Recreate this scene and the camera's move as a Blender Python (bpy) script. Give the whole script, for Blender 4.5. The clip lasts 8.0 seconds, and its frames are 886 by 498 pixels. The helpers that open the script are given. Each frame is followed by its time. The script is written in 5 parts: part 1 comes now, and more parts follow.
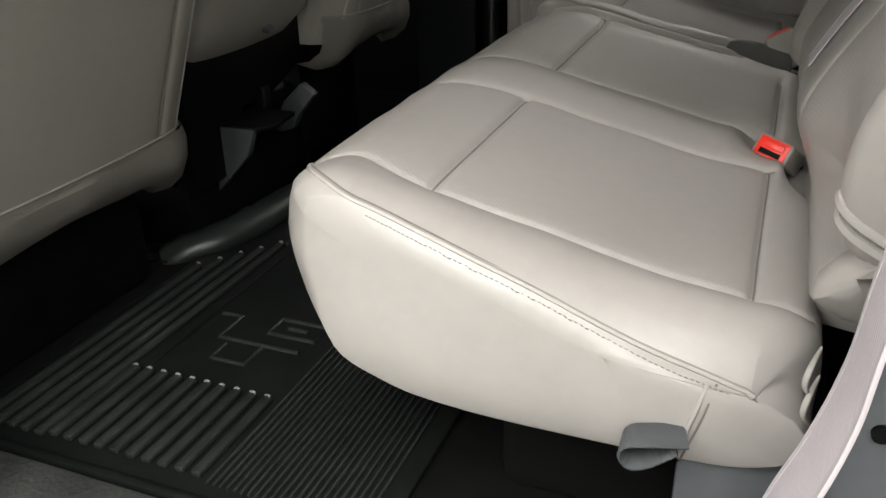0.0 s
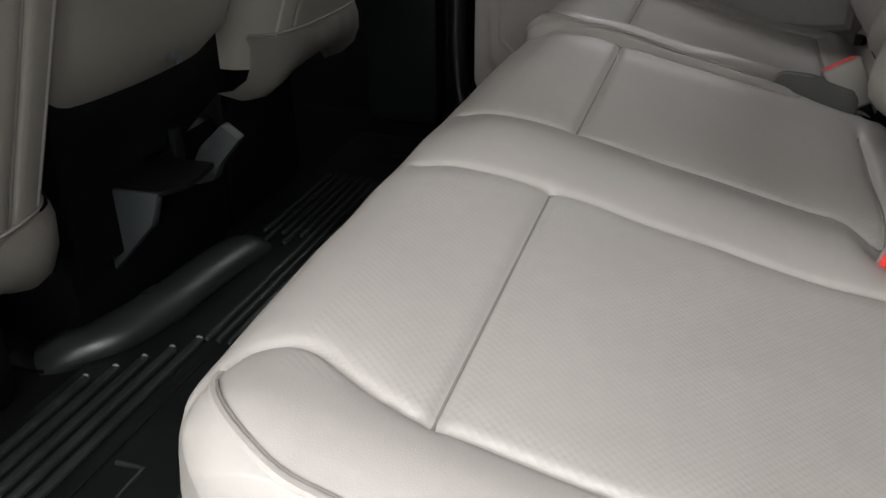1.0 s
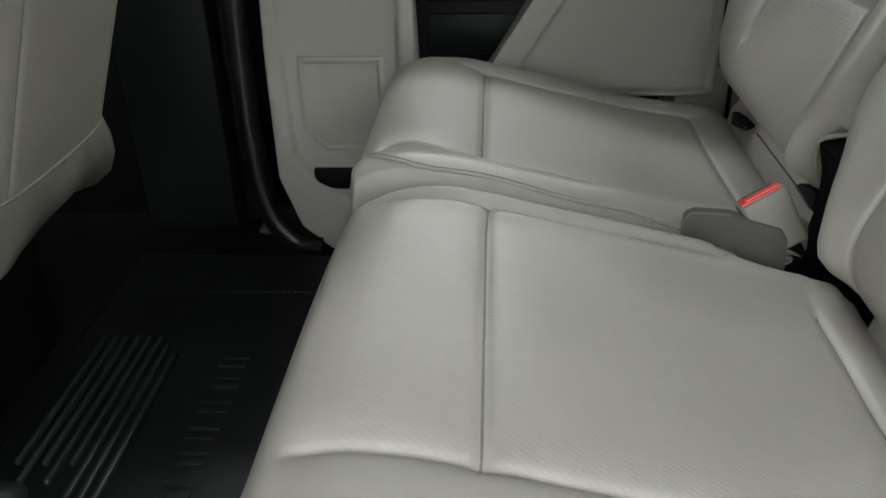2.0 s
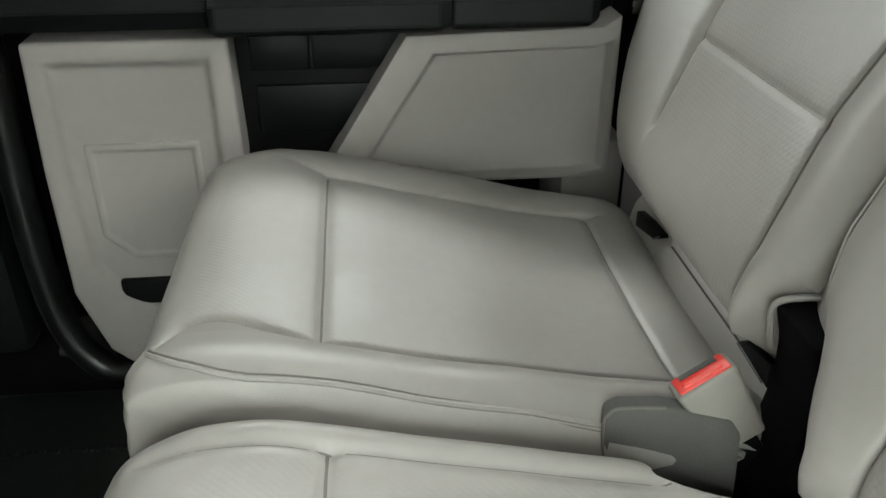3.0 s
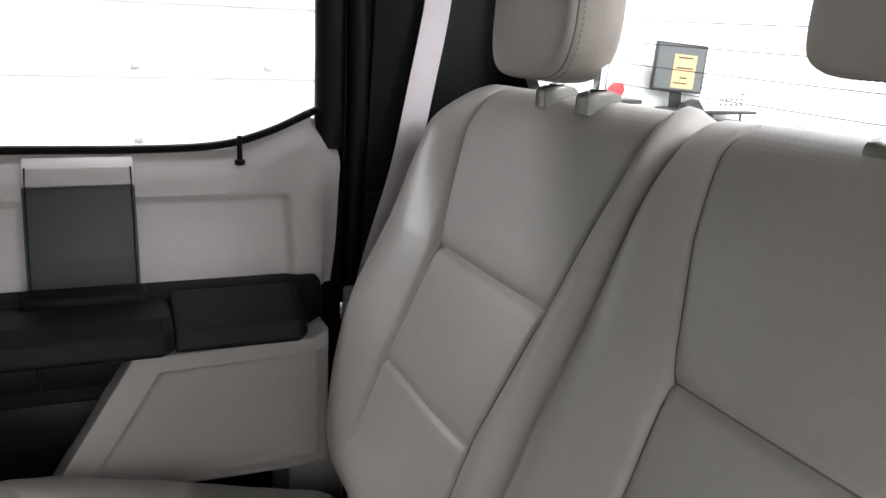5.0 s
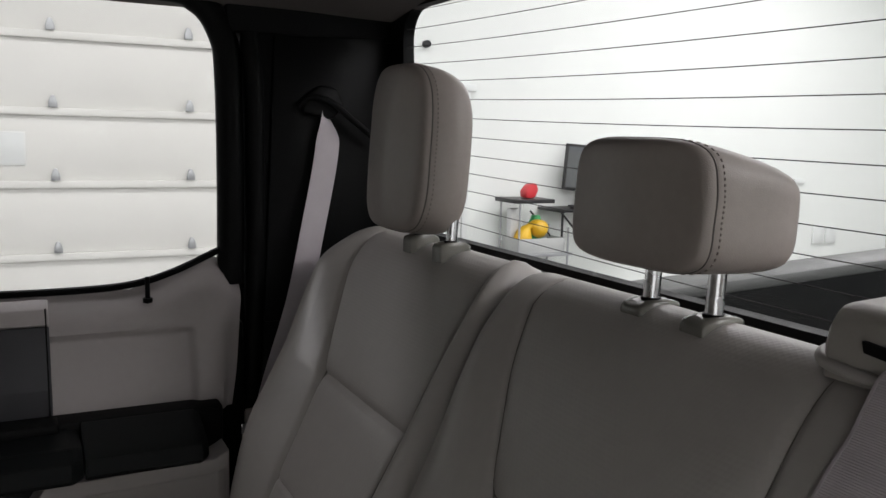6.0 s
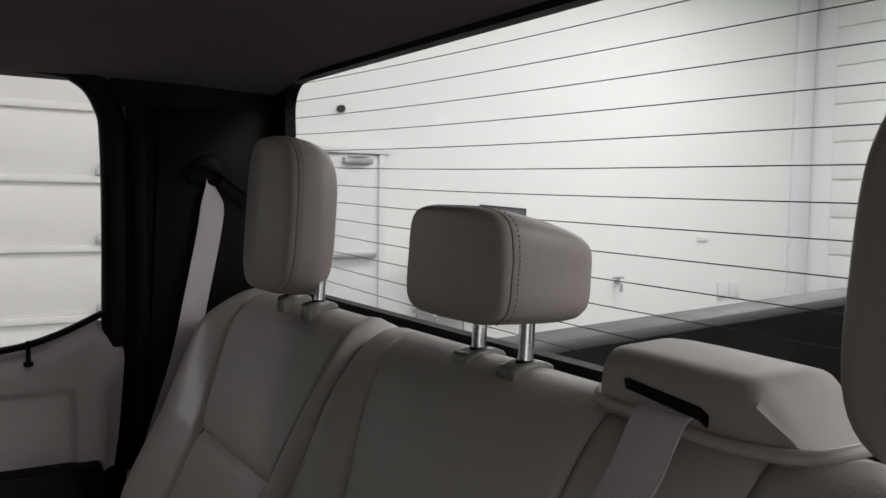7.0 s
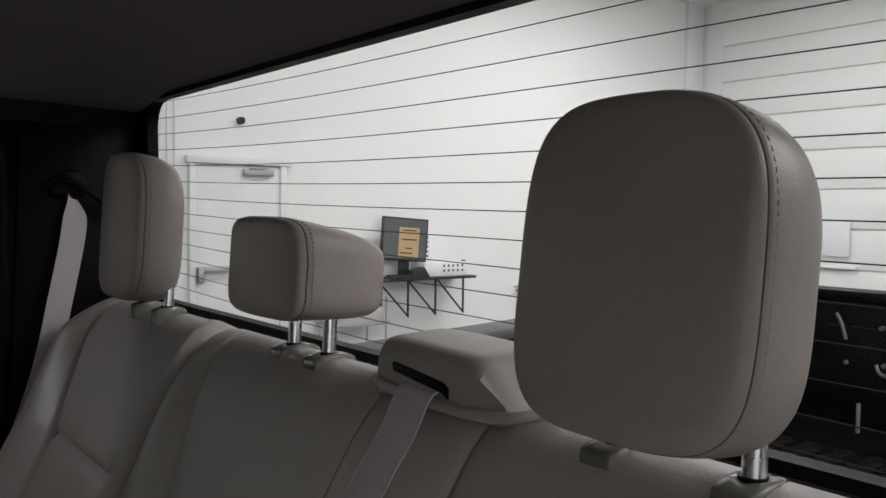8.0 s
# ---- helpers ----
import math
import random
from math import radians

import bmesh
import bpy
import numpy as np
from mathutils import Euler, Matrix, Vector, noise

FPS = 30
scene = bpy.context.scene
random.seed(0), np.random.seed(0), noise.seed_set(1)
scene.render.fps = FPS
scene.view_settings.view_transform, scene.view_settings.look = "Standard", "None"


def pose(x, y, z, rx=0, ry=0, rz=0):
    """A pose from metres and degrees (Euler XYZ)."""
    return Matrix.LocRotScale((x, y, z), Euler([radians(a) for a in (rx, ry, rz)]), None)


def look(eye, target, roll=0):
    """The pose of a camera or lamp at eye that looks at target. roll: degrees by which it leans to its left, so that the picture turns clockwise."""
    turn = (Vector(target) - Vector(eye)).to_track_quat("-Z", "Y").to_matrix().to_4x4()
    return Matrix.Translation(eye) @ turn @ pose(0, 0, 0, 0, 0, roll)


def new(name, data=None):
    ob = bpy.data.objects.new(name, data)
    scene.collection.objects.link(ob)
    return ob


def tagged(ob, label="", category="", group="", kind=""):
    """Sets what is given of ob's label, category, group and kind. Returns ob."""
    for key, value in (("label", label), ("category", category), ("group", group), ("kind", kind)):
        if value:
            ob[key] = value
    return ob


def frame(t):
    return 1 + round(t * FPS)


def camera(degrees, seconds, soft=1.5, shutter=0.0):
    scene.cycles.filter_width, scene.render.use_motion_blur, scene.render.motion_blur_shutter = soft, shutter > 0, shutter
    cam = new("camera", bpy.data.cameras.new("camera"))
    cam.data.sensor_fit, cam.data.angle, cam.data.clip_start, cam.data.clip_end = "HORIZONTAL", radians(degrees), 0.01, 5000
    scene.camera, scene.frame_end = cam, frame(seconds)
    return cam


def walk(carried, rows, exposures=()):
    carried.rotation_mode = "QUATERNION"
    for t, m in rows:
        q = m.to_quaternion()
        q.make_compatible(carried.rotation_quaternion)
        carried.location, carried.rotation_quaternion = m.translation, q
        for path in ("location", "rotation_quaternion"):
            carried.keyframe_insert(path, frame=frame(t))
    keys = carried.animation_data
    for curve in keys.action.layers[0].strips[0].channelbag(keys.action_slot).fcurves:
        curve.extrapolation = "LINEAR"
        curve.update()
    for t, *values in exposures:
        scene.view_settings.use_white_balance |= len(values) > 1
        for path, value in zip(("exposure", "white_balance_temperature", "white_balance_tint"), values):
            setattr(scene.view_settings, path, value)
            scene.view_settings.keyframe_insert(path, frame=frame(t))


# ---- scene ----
cam = camera(55.9, 8.0)
PATH = [
    (0, (0.415, -1.205, 0.615), (-0.265, 0.458, -0.262), -1.3),
    (0.5, (0.323, -1.075, 0.596), (-0.33, 0.588, -0.302), -1.2),
    (1, (0.253, -0.885, 0.606), (-0.292, 0.804, -0.316), -0.4),
    (1.5, (0.176, -0.709, 0.637), (-0.203, 1.02, -0.295), -0.8),
    (1.7, (0.149, -0.624, 0.66), (-0.109, 1.114, -0.295), -1.4),
    (2.8, (0.168, -0.262, 0.697), (0.276, 1.48, -0.279), -0.1),
    (3, (0.176, -0.212, 0.698), (0.356, 1.527, -0.273), 0.1),
    (3.5, (0.189, -0.138, 0.687), (0.561, 1.588, -0.254), 0.8),
    (4, (0.188, -0.148, 0.732), (0.73, 1.562, -0.151), 1.6),
    (4.5, (0.207, -0.226, 0.802), (0.853, 1.536, 0.113), 2.1),
    (5, (0.213, -0.317, 0.859), (0.953, 1.474, 0.365), 2.2),
    (5.2, (0.205, -0.355, 0.888), (0.988, 1.429, 0.436), 2.0),
    (6.3, (0.225, -0.512, 0.947), (1.171, 1.239, 0.75), 1.3),
    (6.5, (0.23, -0.531, 0.948), (1.213, 1.204, 0.792), 1.3),
    (7, (0.248, -0.589, 0.952), (1.309, 1.101, 0.83), 1.0),
    (7.5, (0.265, -0.674, 0.956), (1.412, 0.961, 0.855), 0.9),
    (8, (0.276, -0.744, 0.954), (1.507, 0.83, 0.862), 0.7),
]
walk(cam, [(t, look(eye, target, roll)) for t, eye, target, roll in PATH], [(0, -0.15, 6600, 10), (0.6, -0.2, 6450, 12), (0.9, -0.05, 6400, 12), (1.5, 0.55, 6240, 8), (3.0, 1.55, 6280, 1), (3.6, 1.85, 6300, 6), (4.2, 2.1, 6270, 11), (4.6, 2.0, 6200, 13), (5.2, 0.7, 6260, 15), (6.3, -0.45, 6370, 16), (8, -0.75, 6400, 17)])

# ---------------------------------------------------------------- light of the garage
world = bpy.data.worlds.new("garage_air")
scene.world = world
world.use_nodes = True
world.node_tree.nodes["Background"].inputs[0].default_value = (1.0, 1.0, 1.0, 1)
world.node_tree.nodes["Background"].inputs[1].default_value = 0.02


def ceiling_lamp(x, y, power, sx=1.2, sy=0.35):
    lamp = bpy.data.lights.new("ceiling_lamp", "AREA")
    lamp.shape, lamp.size, lamp.size_y, lamp.energy = "RECTANGLE", sx, sy, power
    lamp.color = (1.0, 0.985, 0.965)
    ob = new("ceiling_lamp", lamp)
    ob.location = (x, y, 3.75)
    return ob


for lx, share in ((-3.2, 1.05), (0.8, 1.2), (4.2, 0.8), (7.4, 0.35)):
    for ly, power in ((-4.4, 150), (-3.4, 115), (-2.3, 45), (1.6, 20), (4.1, 84)):
        ceiling_lamp(lx, ly, power * (share if ly < 0 else 2.3 if lx > 7 else 0.85), 2.4, 0.7)


# ---------------------------------------------------------------- materials
def material(name, colour, rough=0.6, metal=0.0, vary=0.08, scale=6.0, grain=0.0, grain_scale=600.0, spec=0.5, kind="noise", wear=0.0, sheen=0.0):
    """A surface with two scales of variation and a fine relief."""
    m = bpy.data.materials.new(name)
    m.use_nodes = True
    nt = m.node_tree
    b = nt.nodes["Principled BSDF"]
    b.inputs["Roughness"].default_value = rough
    b.inputs["Metallic"].default_value = metal
    b.inputs["Specular IOR Level"].default_value = spec
    co = nt.nodes.new("ShaderNodeTexCoord")
    n1 = nt.nodes.new("ShaderNodeTexNoise")
    n1.inputs["Scale"].default_value, n1.inputs["Detail"].default_value = scale, 4
    nt.links.new(co.outputs["Object"], n1.inputs["Vector"])
    n2 = nt.nodes.new("ShaderNodeTexNoise")
    n2.inputs["Scale"].default_value, n2.inputs["Detail"].default_value = scale * 14, 3
    nt.links.new(co.outputs["Object"], n2.inputs["Vector"])
    add = nt.nodes.new("ShaderNodeMath")
    add.operation = "MULTIPLY_ADD"
    nt.links.new(n2.outputs["Fac"], add.inputs[0])
    add.inputs[1].default_value = 0.45
    nt.links.new(n1.outputs["Fac"], add.inputs[2])
    ramp = nt.nodes.new("ShaderNodeMapRange")
    ramp.inputs[1].default_value, ramp.inputs[2].default_value = 0.45, 1.0
    ramp.inputs[3].default_value, ramp.inputs[4].default_value = 1 - vary, 1 + vary
    nt.links.new(add.outputs[0], ramp.inputs[0])
    mul = nt.nodes.new("ShaderNodeVectorMath")
    mul.operation = "SCALE"
    mul.inputs[0].default_value = colour
    nt.links.new(ramp.outputs[0], mul.inputs["Scale"])
    nt.links.new(mul.outputs[0], b.inputs["Base Color"])
    rr = nt.nodes.new("ShaderNodeMapRange")
    rr.inputs[1].default_value, rr.inputs[2].default_value = 0.3, 0.7
    rr.inputs[3].default_value, rr.inputs[4].default_value = max(0.02, rough - 0.06 - wear), min(1, rough + 0.06 + wear)
    nt.links.new(n1.outputs["Fac"], rr.inputs[0])
    nt.links.new(rr.outputs[0], b.inputs["Roughness"])
    if grain:
        bump = nt.nodes.new("ShaderNodeBump")
        bump.inputs["Strength"].default_value, bump.inputs["Distance"].default_value = grain, 0.0008
        if kind == "leather":
            g = nt.nodes.new("ShaderNodeTexVoronoi")
            g.inputs["Scale"].default_value = grain_scale
            nt.links.new(co.outputs["Object"], g.inputs["Vector"])
            nt.links.new(g.outputs["Distance"], bump.inputs["Height"])
        elif kind == "ribbed":
            # Fine cross ribs of a webbing.
            g = nt.nodes.new("ShaderNodeTexWave")
            g.bands_direction = "Z"
            g.inputs["Scale"].default_value, g.inputs["Distortion"].default_value = grain_scale, 0.6
            nt.links.new(co.outputs["Object"], g.inputs["Vector"])
            nt.links.new(g.outputs["Fac"], bump.inputs["Height"])
        elif kind == "woven":
            # Small embossed dots in slanting rows.
            mp = nt.nodes.new("ShaderNodeMapping")
            mp.inputs["Rotation"].default_value = (0, 0, radians(38))
            nt.links.new(co.outputs["Object"], mp.inputs["Vector"])
            g = nt.nodes.new("ShaderNodeTexVoronoi")
            g.inputs["Scale"].default_value, g.inputs["Randomness"].default_value = grain_scale, 0.0
            nt.links.new(mp.outputs["Vector"], g.inputs["Vector"])
            nt.links.new(g.outputs["Distance"], bump.inputs["Height"])
        else:
            g = nt.nodes.new("ShaderNodeTexNoise")
            g.inputs["Scale"].default_value, g.inputs["Detail"].default_value = grain_scale, 3
            nt.links.new(co.outputs["Object"], g.inputs["Vector"])
            nt.links.new(g.outputs["Fac"], bump.inputs["Height"])
        nt.links.new(bump.outputs["Normal"], b.inputs["Normal"])
    if sheen:
        b.inputs["Sheen Weight"].default_value = sheen
    return m


def glass_material(name, tint, rough=0.0):
    m = bpy.data.materials.new(name)
    m.use_nodes = True
    nt = m.node_tree
    nt.nodes.remove(nt.nodes["Principled BSDF"])
    out = nt.nodes["Material Output"]
    tr = nt.nodes.new("ShaderNodeBsdfTransparent")
    tr.inputs[0].default_value = (*tint, 1)
    gl = nt.nodes.new("ShaderNodeBsdfGlossy")
    gl.inputs["Roughness"].default_value = rough
    fr = nt.nodes.new("ShaderNodeLayerWeight")
    power = nt.nodes.new("ShaderNodeMath")
    power.operation, power.inputs[1].default_value = "POWER", 5.0
    nt.links.new(fr.outputs["Facing"], power.inputs[0])
    gloss = nt.nodes.new("ShaderNodeMath")
    gloss.operation, gloss.inputs[1].default_value, gloss.inputs[2].default_value = "MULTIPLY_ADD", 0.6, 0.008
    nt.links.new(power.outputs[0], gloss.inputs[0])
    mix = nt.nodes.new("ShaderNodeMixShader")
    nt.links.new(gloss.outputs[0], mix.inputs[0])
    nt.links.new(tr.outputs[0], mix.inputs[1])
    nt.links.new(gl.outputs[0], mix.inputs[2])
    nt.links.new(mix.outputs[0], out.inputs[0])
    return m


def glowing(name, colour, strength):
    m = bpy.data.materials.new(name)
    m.use_nodes = True
    b = m.node_tree.nodes["Principled BSDF"]
    b.inputs["Base Color"].default_value = (*colour, 1)
    b.inputs["Emission Color"].default_value = (*colour, 1)
    b.inputs["Emission Strength"].default_value = strength
    return m


TAUPE = (0.352, 0.331, 0.310)
M_VINYL = material("taupe_vinyl", TAUPE, 0.38, vary=0.06, scale=5, grain=0.1, grain_scale=1150, kind="leather", wear=0.02)
M_INSERT = material("embossed_taupe_vinyl", TAUPE, 0.44, vary=0.06, scale=5, grain=0.33, grain_scale=240, kind="woven", wear=0.05)
# Seat taupe made darker and browner: roof shade on the head restraints in the colour.
M_SHADEDVINYL = material("shaded_brown_taupe_vinyl", (TAUPE[0] * 0.82, TAUPE[1] * 0.765, TAUPE[2] * 0.75), 0.43, vary=0.09, scale=9, grain=0.14, grain_scale=900, kind="leather", wear=0.04)
M_SEAM = material("seam_thread", (0.18, 0.166, 0.15), 0.8, vary=0.1, scale=60)
M_PIPING = material("piping_vinyl", (0.352, 0.331, 0.310), 0.5, vary=0.05, scale=30, grain=0.3, grain_scale=900)
M_BACKCLOTH = material("front_seat_back_vinyl", (0.23, 0.215, 0.19), 0.6, vary=0.06, scale=5, grain=0.3, grain_scale=700, kind="leather")
M_FELT = material("grey_felt", (0.115, 0.112, 0.105), 0.95, vary=0.12, scale=30, grain=0.6, grain_scale=900)
M_BLACK = material("black_plastic", (0.003, 0.0032, 0.0032), 0.5, spec=0.1, vary=0.2, scale=12, grain=0.3, grain_scale=700)
M_CHARCOAL = material("charcoal_plastic", (0.0062, 0.0074, 0.0074), 0.42, spec=0.14, vary=0.12, scale=10, grain=0.15, grain_scale=1100, kind="leather")
M_SLATE = material("slate_vinyl", (0.027, 0.027, 0.031), 0.55, vary=0.08, scale=10, grain=0.35, grain_scale=800, kind="leather")
M_DOOR = material("taupe_door_plastic", (0.35, 0.32, 0.312), 0.5, vary=0.05, scale=6, grain=0.12, grain_scale=800, kind="leather")
M_LOWDOOR = material("taupe_lower_door_plastic", (0.31, 0.285, 0.272), 0.55, vary=0.05, scale=6, grain=0.12, grain_scale=800, kind="leather")
M_CARPET = material("black_carpet", (0.004, 0.004, 0.004), 0.98, vary=0.3, scale=30, grain=1.0, grain_scale=1200, spec=0.1)
M_RUBBER = material("black_rubber", (0.0056, 0.0068, 0.0063), 0.40, spec=0.30, vary=0.1, scale=14, grain=0.35, grain_scale=900)
M_HEADLINER = material("grey_headliner_cloth", (0.165, 0.148, 0.143), 0.95, vary=0.07, scale=3, grain=0.5, grain_scale=1200, spec=0.15)
M_GLOSSBLACK = material("glossy_black_rubber", (0.005, 0.0055, 0.0055), 0.36, spec=0.35, vary=0.15, scale=20)
M_BELT = material("taupe_belt_webbing", (0.50, 0.455, 0.478), 0.65, vary=0.06, scale=30, grain=0.40, grain_scale=210, kind="ribbed")
M_SELVEDGE = material("taupe_belt_edge", (0.45, 0.41, 0.425), 0.65, vary=0.06, scale=30)
M_DUCT = material("grey_black_duct_plastic", (0.013, 0.0165, 0.0155), 0.40, vary=0.15, scale=12, grain=0.2, grain_scale=700)
M_WELT = material("dark_brown_welt", (0.075, 0.066, 0.060), 0.7, vary=0.1, scale=60)
M_THREAD = material("brown_thread", (0.18, 0.155, 0.14), 0.8, vary=0.1, scale=60)
M_BUCKLE = material("taupe_buckle_plastic", (0.30, 0.28, 0.255), 0.5, vary=0.05, scale=30)
M_RED = material("red_release_button", (0.82, 0.03, 0.017), 0.4, vary=0.06, scale=40)
M_CHROME = material("chrome", (0.86, 0.86, 0.88), 0.26, metal=1.0, vary=0.05, scale=40)
M_STEEL = material("grey_painted_steel", (0.10, 0.107, 0.115), 0.45, metal=0.2, vary=0.1, scale=14)
M_GUIDE = material("olive_grey_plastic", (0.140, 0.136, 0.118), 0.22, vary=0.06, scale=30)
M_LINER = material("black_bed_liner", (0.0040, 0.0045, 0.0046), 0.55, spec=0.08, vary=0.2, scale=10, grain=0.1, grain_scale=900)
M_BEDRIB = material("glossy_bed_liner", (0.012, 0.0135, 0.013), 0.30, spec=0.5, vary=0.25, scale=14, grain=0.15, grain_scale=500)
M_SILL = material("grained_black_sill", (0.05, 0.052, 0.049), 0.34, spec=0.6, vary=0.3, scale=20, grain=1.0, grain_scale=170, kind="leather")
# The mat's rubber in a lighter tone: sheen on raised bars, partly in the colour.
M_RIB = material("sheen_toned_rubber", (0.0185, 0.0215, 0.0200), 0.36, spec=0.5, vary=0.3, scale=30, grain=0.2, grain_scale=900)
# Pale grey for the rib tips: their glints put into the colour.
M_GLINT = material("glint_pale_rubber", (0.16, 0.16, 0.15), 0.35, vary=0.2, scale=60)
M_GREYTRIM = material("slate_grey_plastic", (0.036, 0.041, 0.043), 0.4, vary=0.1, scale=12, grain=0.3, grain_scale=800, kind="leather")
M_STRAP = material("dark_grey_webbing", (0.06, 0.064, 0.068), 0.8, vary=0.15, scale=30, grain=0.6, grain_scale=95, kind="ribbed")
M_BIN = material("pale_grey_bin_plastic", (0.45, 0.46, 0.45), 0.4, vary=0.05, scale=10)
M_RAIL = material("grey_bed_rail_cap", (0.06, 0.063, 0.061), 0.5, vary=0.1, scale=10, grain=0.4, grain_scale=500)
M_WHITE = material("white_wall_paint", (0.80, 0.825, 0.80), 0.6, vary=0.015, scale=1.2, grain=0.15, grain_scale=60)
M_PANEL = material("white_steel_door_panel", (0.74, 0.735, 0.70), 0.5, vary=0.02, scale=2, grain=0.2, grain_scale=120)
M_ZINC = material("galvanised_steel", (0.42, 0.43, 0.44), 0.45, metal=0.7, vary=0.12, scale=20)
M_DOORWHITE = material("white_door_paint", (0.72, 0.74, 0.73), 0.45, vary=0.02, scale=2)
M_LILAC = material("pale_lilac_column_paint", (0.76, 0.765, 0.795), 0.6, vary=0.02, scale=2)
M_BLOCK = material("grey_block_paint", (0.50, 0.50, 0.49), 0.7, vary=0.06, scale=1.5, grain=0.3, grain_scale=40)
M_CONCRETE = material("grey_concrete", (0.15, 0.15, 0.145), 0.5, vary=0.12, scale=1.5, grain=0.3, grain_scale=60)
M_DARK = material("black_metal", (0.015, 0.015, 0.016), 0.4, vary=0.15, scale=20)
M_WIRE = material("heater_wire", (0.01, 0.008, 0.006), 0.7, vary=0.1, scale=20)
M_PAPER = material("white_paper", (0.75, 0.76, 0.76), 0.8, vary=0.03, scale=20)
M_SCREEN = glowing("dark_screen", (0.07, 0.075, 0.075), 0.5)
M_PAGE = glowing("amber_page", (0.36, 0.25, 0.13), 0.55)
M_RED2 = material("red_plastic", (0.6, 0.03, 0.04), 0.4)
M_YELLOW = material("yellow_plastic", (0.75, 0.45, 0.02), 0.4)
M_GREEN = material("green_plastic", (0.05, 0.35, 0.12), 0.4)
M_GLASS = glass_material("tinted_glass", (0.95, 0.955, 0.95))


# ---------------------------------------------------------------- building helpers
def thing(name, base, label, category, group="", kind=""):
    """An empty at the thing's base, to which its parts belong."""
    e = new(name)
    e.location = base
    e.empty_display_size = 0.05
    return tagged(e, label, category, group, kind)


def place_under(ob, parent):
    if parent is not None:
        ob.parent = parent
        if parent.type == "EMPTY":
            ob.matrix_parent_inverse = Matrix.Translation(-parent.location)
    return ob


def part(name, bm, mats, parent=None, label="", smooth=True, sharp=38):
    """Links a bmesh as one mesh object, under a thing or a part."""
    me = bpy.data.meshes.new(name)
    bmesh.ops.recalc_face_normals(bm, faces=bm.faces)
    bm.to_mesh(me)
    bm.free()
    for m in (mats if isinstance(mats, (list, tuple)) else [mats]):
        me.materials.append(m)
    if smooth:
        for p in me.polygons:
            p.use_smooth = True
        me.set_sharp_from_angle(angle=radians(sharp))
    ob = new(name, me)
    place_under(ob, parent)
    if label:
        tagged(ob, label)
    return ob


def add_box(bm, lo, hi, bevel=0.0, seg=2, turn=None):
    """A bevelled block between two corners, turned if wanted by a matrix."""
    lo, hi = Vector(lo), Vector(hi)
    mid, size = (lo + hi) / 2, hi - lo
    made = bmesh.ops.create_cube(bm, size=1.0)["verts"]
    for v in made:
        v.co = Vector((v.co.x * size.x, v.co.y * size.y, v.co.z * size.z))
    if bevel:
        edges = list({e for v in made for e in v.link_edges})
        made = list({v for f in bmesh.ops.bevel(bm, geom=edges, offset=bevel, segments=seg, profile=0.5, affect="EDGES")["faces"] for v in f.verts})
    for v in made:
        v.co = (turn @ v.co if turn else v.co) + mid
    return made


def box(lo, hi, bevel=0.004, seg=2, turn=None):
    bm = bmesh.new()
    add_box(bm, lo, hi, bevel, seg, turn)
    return bm


def prism(points, axis, a, b, bevel=0.0, seg=2):
    """A flat outline (two coordinates a point) pushed from a to b along an axis."""
    bm = bmesh.new()

    def lay(p, w):
        return {"x": (w, p[0], p[1]), "y": (p[0], w, p[1]), "z": (p[0], p[1], w)}[axis]

    v0 = [bm.verts.new(lay(p, a)) for p in points]
    v1 = [bm.verts.new(lay(p, b)) for p in points]
    n = len(points)
    bm.faces.new(v0)
    bm.faces.new(v1[::-1])
    for i in range(n):
        bm.faces.new((v0[i], v0[(i + 1) % n], v1[(i + 1) % n], v1[i]))
    bmesh.ops.recalc_face_normals(bm, faces=bm.faces)
    if bevel:
        bmesh.ops.bevel(bm, geom=list(bm.edges), offset=bevel, segments=seg, profile=0.5, affect="EDGES", clamp_overlap=True)
    return bm


def smooth_line(points, steps=8, closed=False):
    """A Catmull-Rom line through the points."""
    pts = [np.array(p, float) for p in points]
    n, out = len(pts), []
    for i in range(n if closed else n - 1):
        if closed:
            p0, p1, p2, p3 = pts[i - 1], pts[i], pts[(i + 1) % n], pts[(i + 2) % n]
        else:
            p0, p1, p2, p3 = pts[max(i - 1, 0)], pts[i], pts[i + 1], pts[min(i + 2, n - 1)]
        for k in range(steps):
            t = k / steps
            out.append(0.5 * (2 * p1 + (p2 - p0) * t + (2 * p0 - 5 * p1 + 4 * p2 - p3) * t**2 + (3 * p1 - p0 - 3 * p2 + p3) * t**3))
    if not closed:
        out.append(pts[-1])
    return out


def tube(points, radius, sides=8, flat=1.0, bm=None, cap=True):
    """A round or flattened rod along a line of points."""
    bm = bm or bmesh.new()
    pts = [Vector(p) for p in points]
    rings, side = [], None
    for i, p in enumerate(pts):
        d = (pts[min(i + 1, len(pts) - 1)] - pts[max(i - 1, 0)]).normalized()
        if side is None:
            side = d.cross(Vector((0, 0, 1)))
            if side.length < 0.05:
                side = d.cross(Vector((1, 0, 0)))
        side = (side - d * side.dot(d)).normalized()
        up = side.cross(d)
        r = radius(i / max(1, len(pts) - 1)) if callable(radius) else radius
        rings.append([bm.verts.new(p + side * math.cos(a) * r + up * math.sin(a) * r * flat) for a in (2 * math.pi * k / sides for k in range(sides))])
    for a, b in zip(rings, rings[1:]):
        for k in range(sides):
            bm.faces.new((a[k], a[(k + 1) % sides], b[(k + 1) % sides], b[k]))
    if cap:
        bm.faces.new(rings[0][::-1])
        bm.faces.new(rings[-1])
    return bm


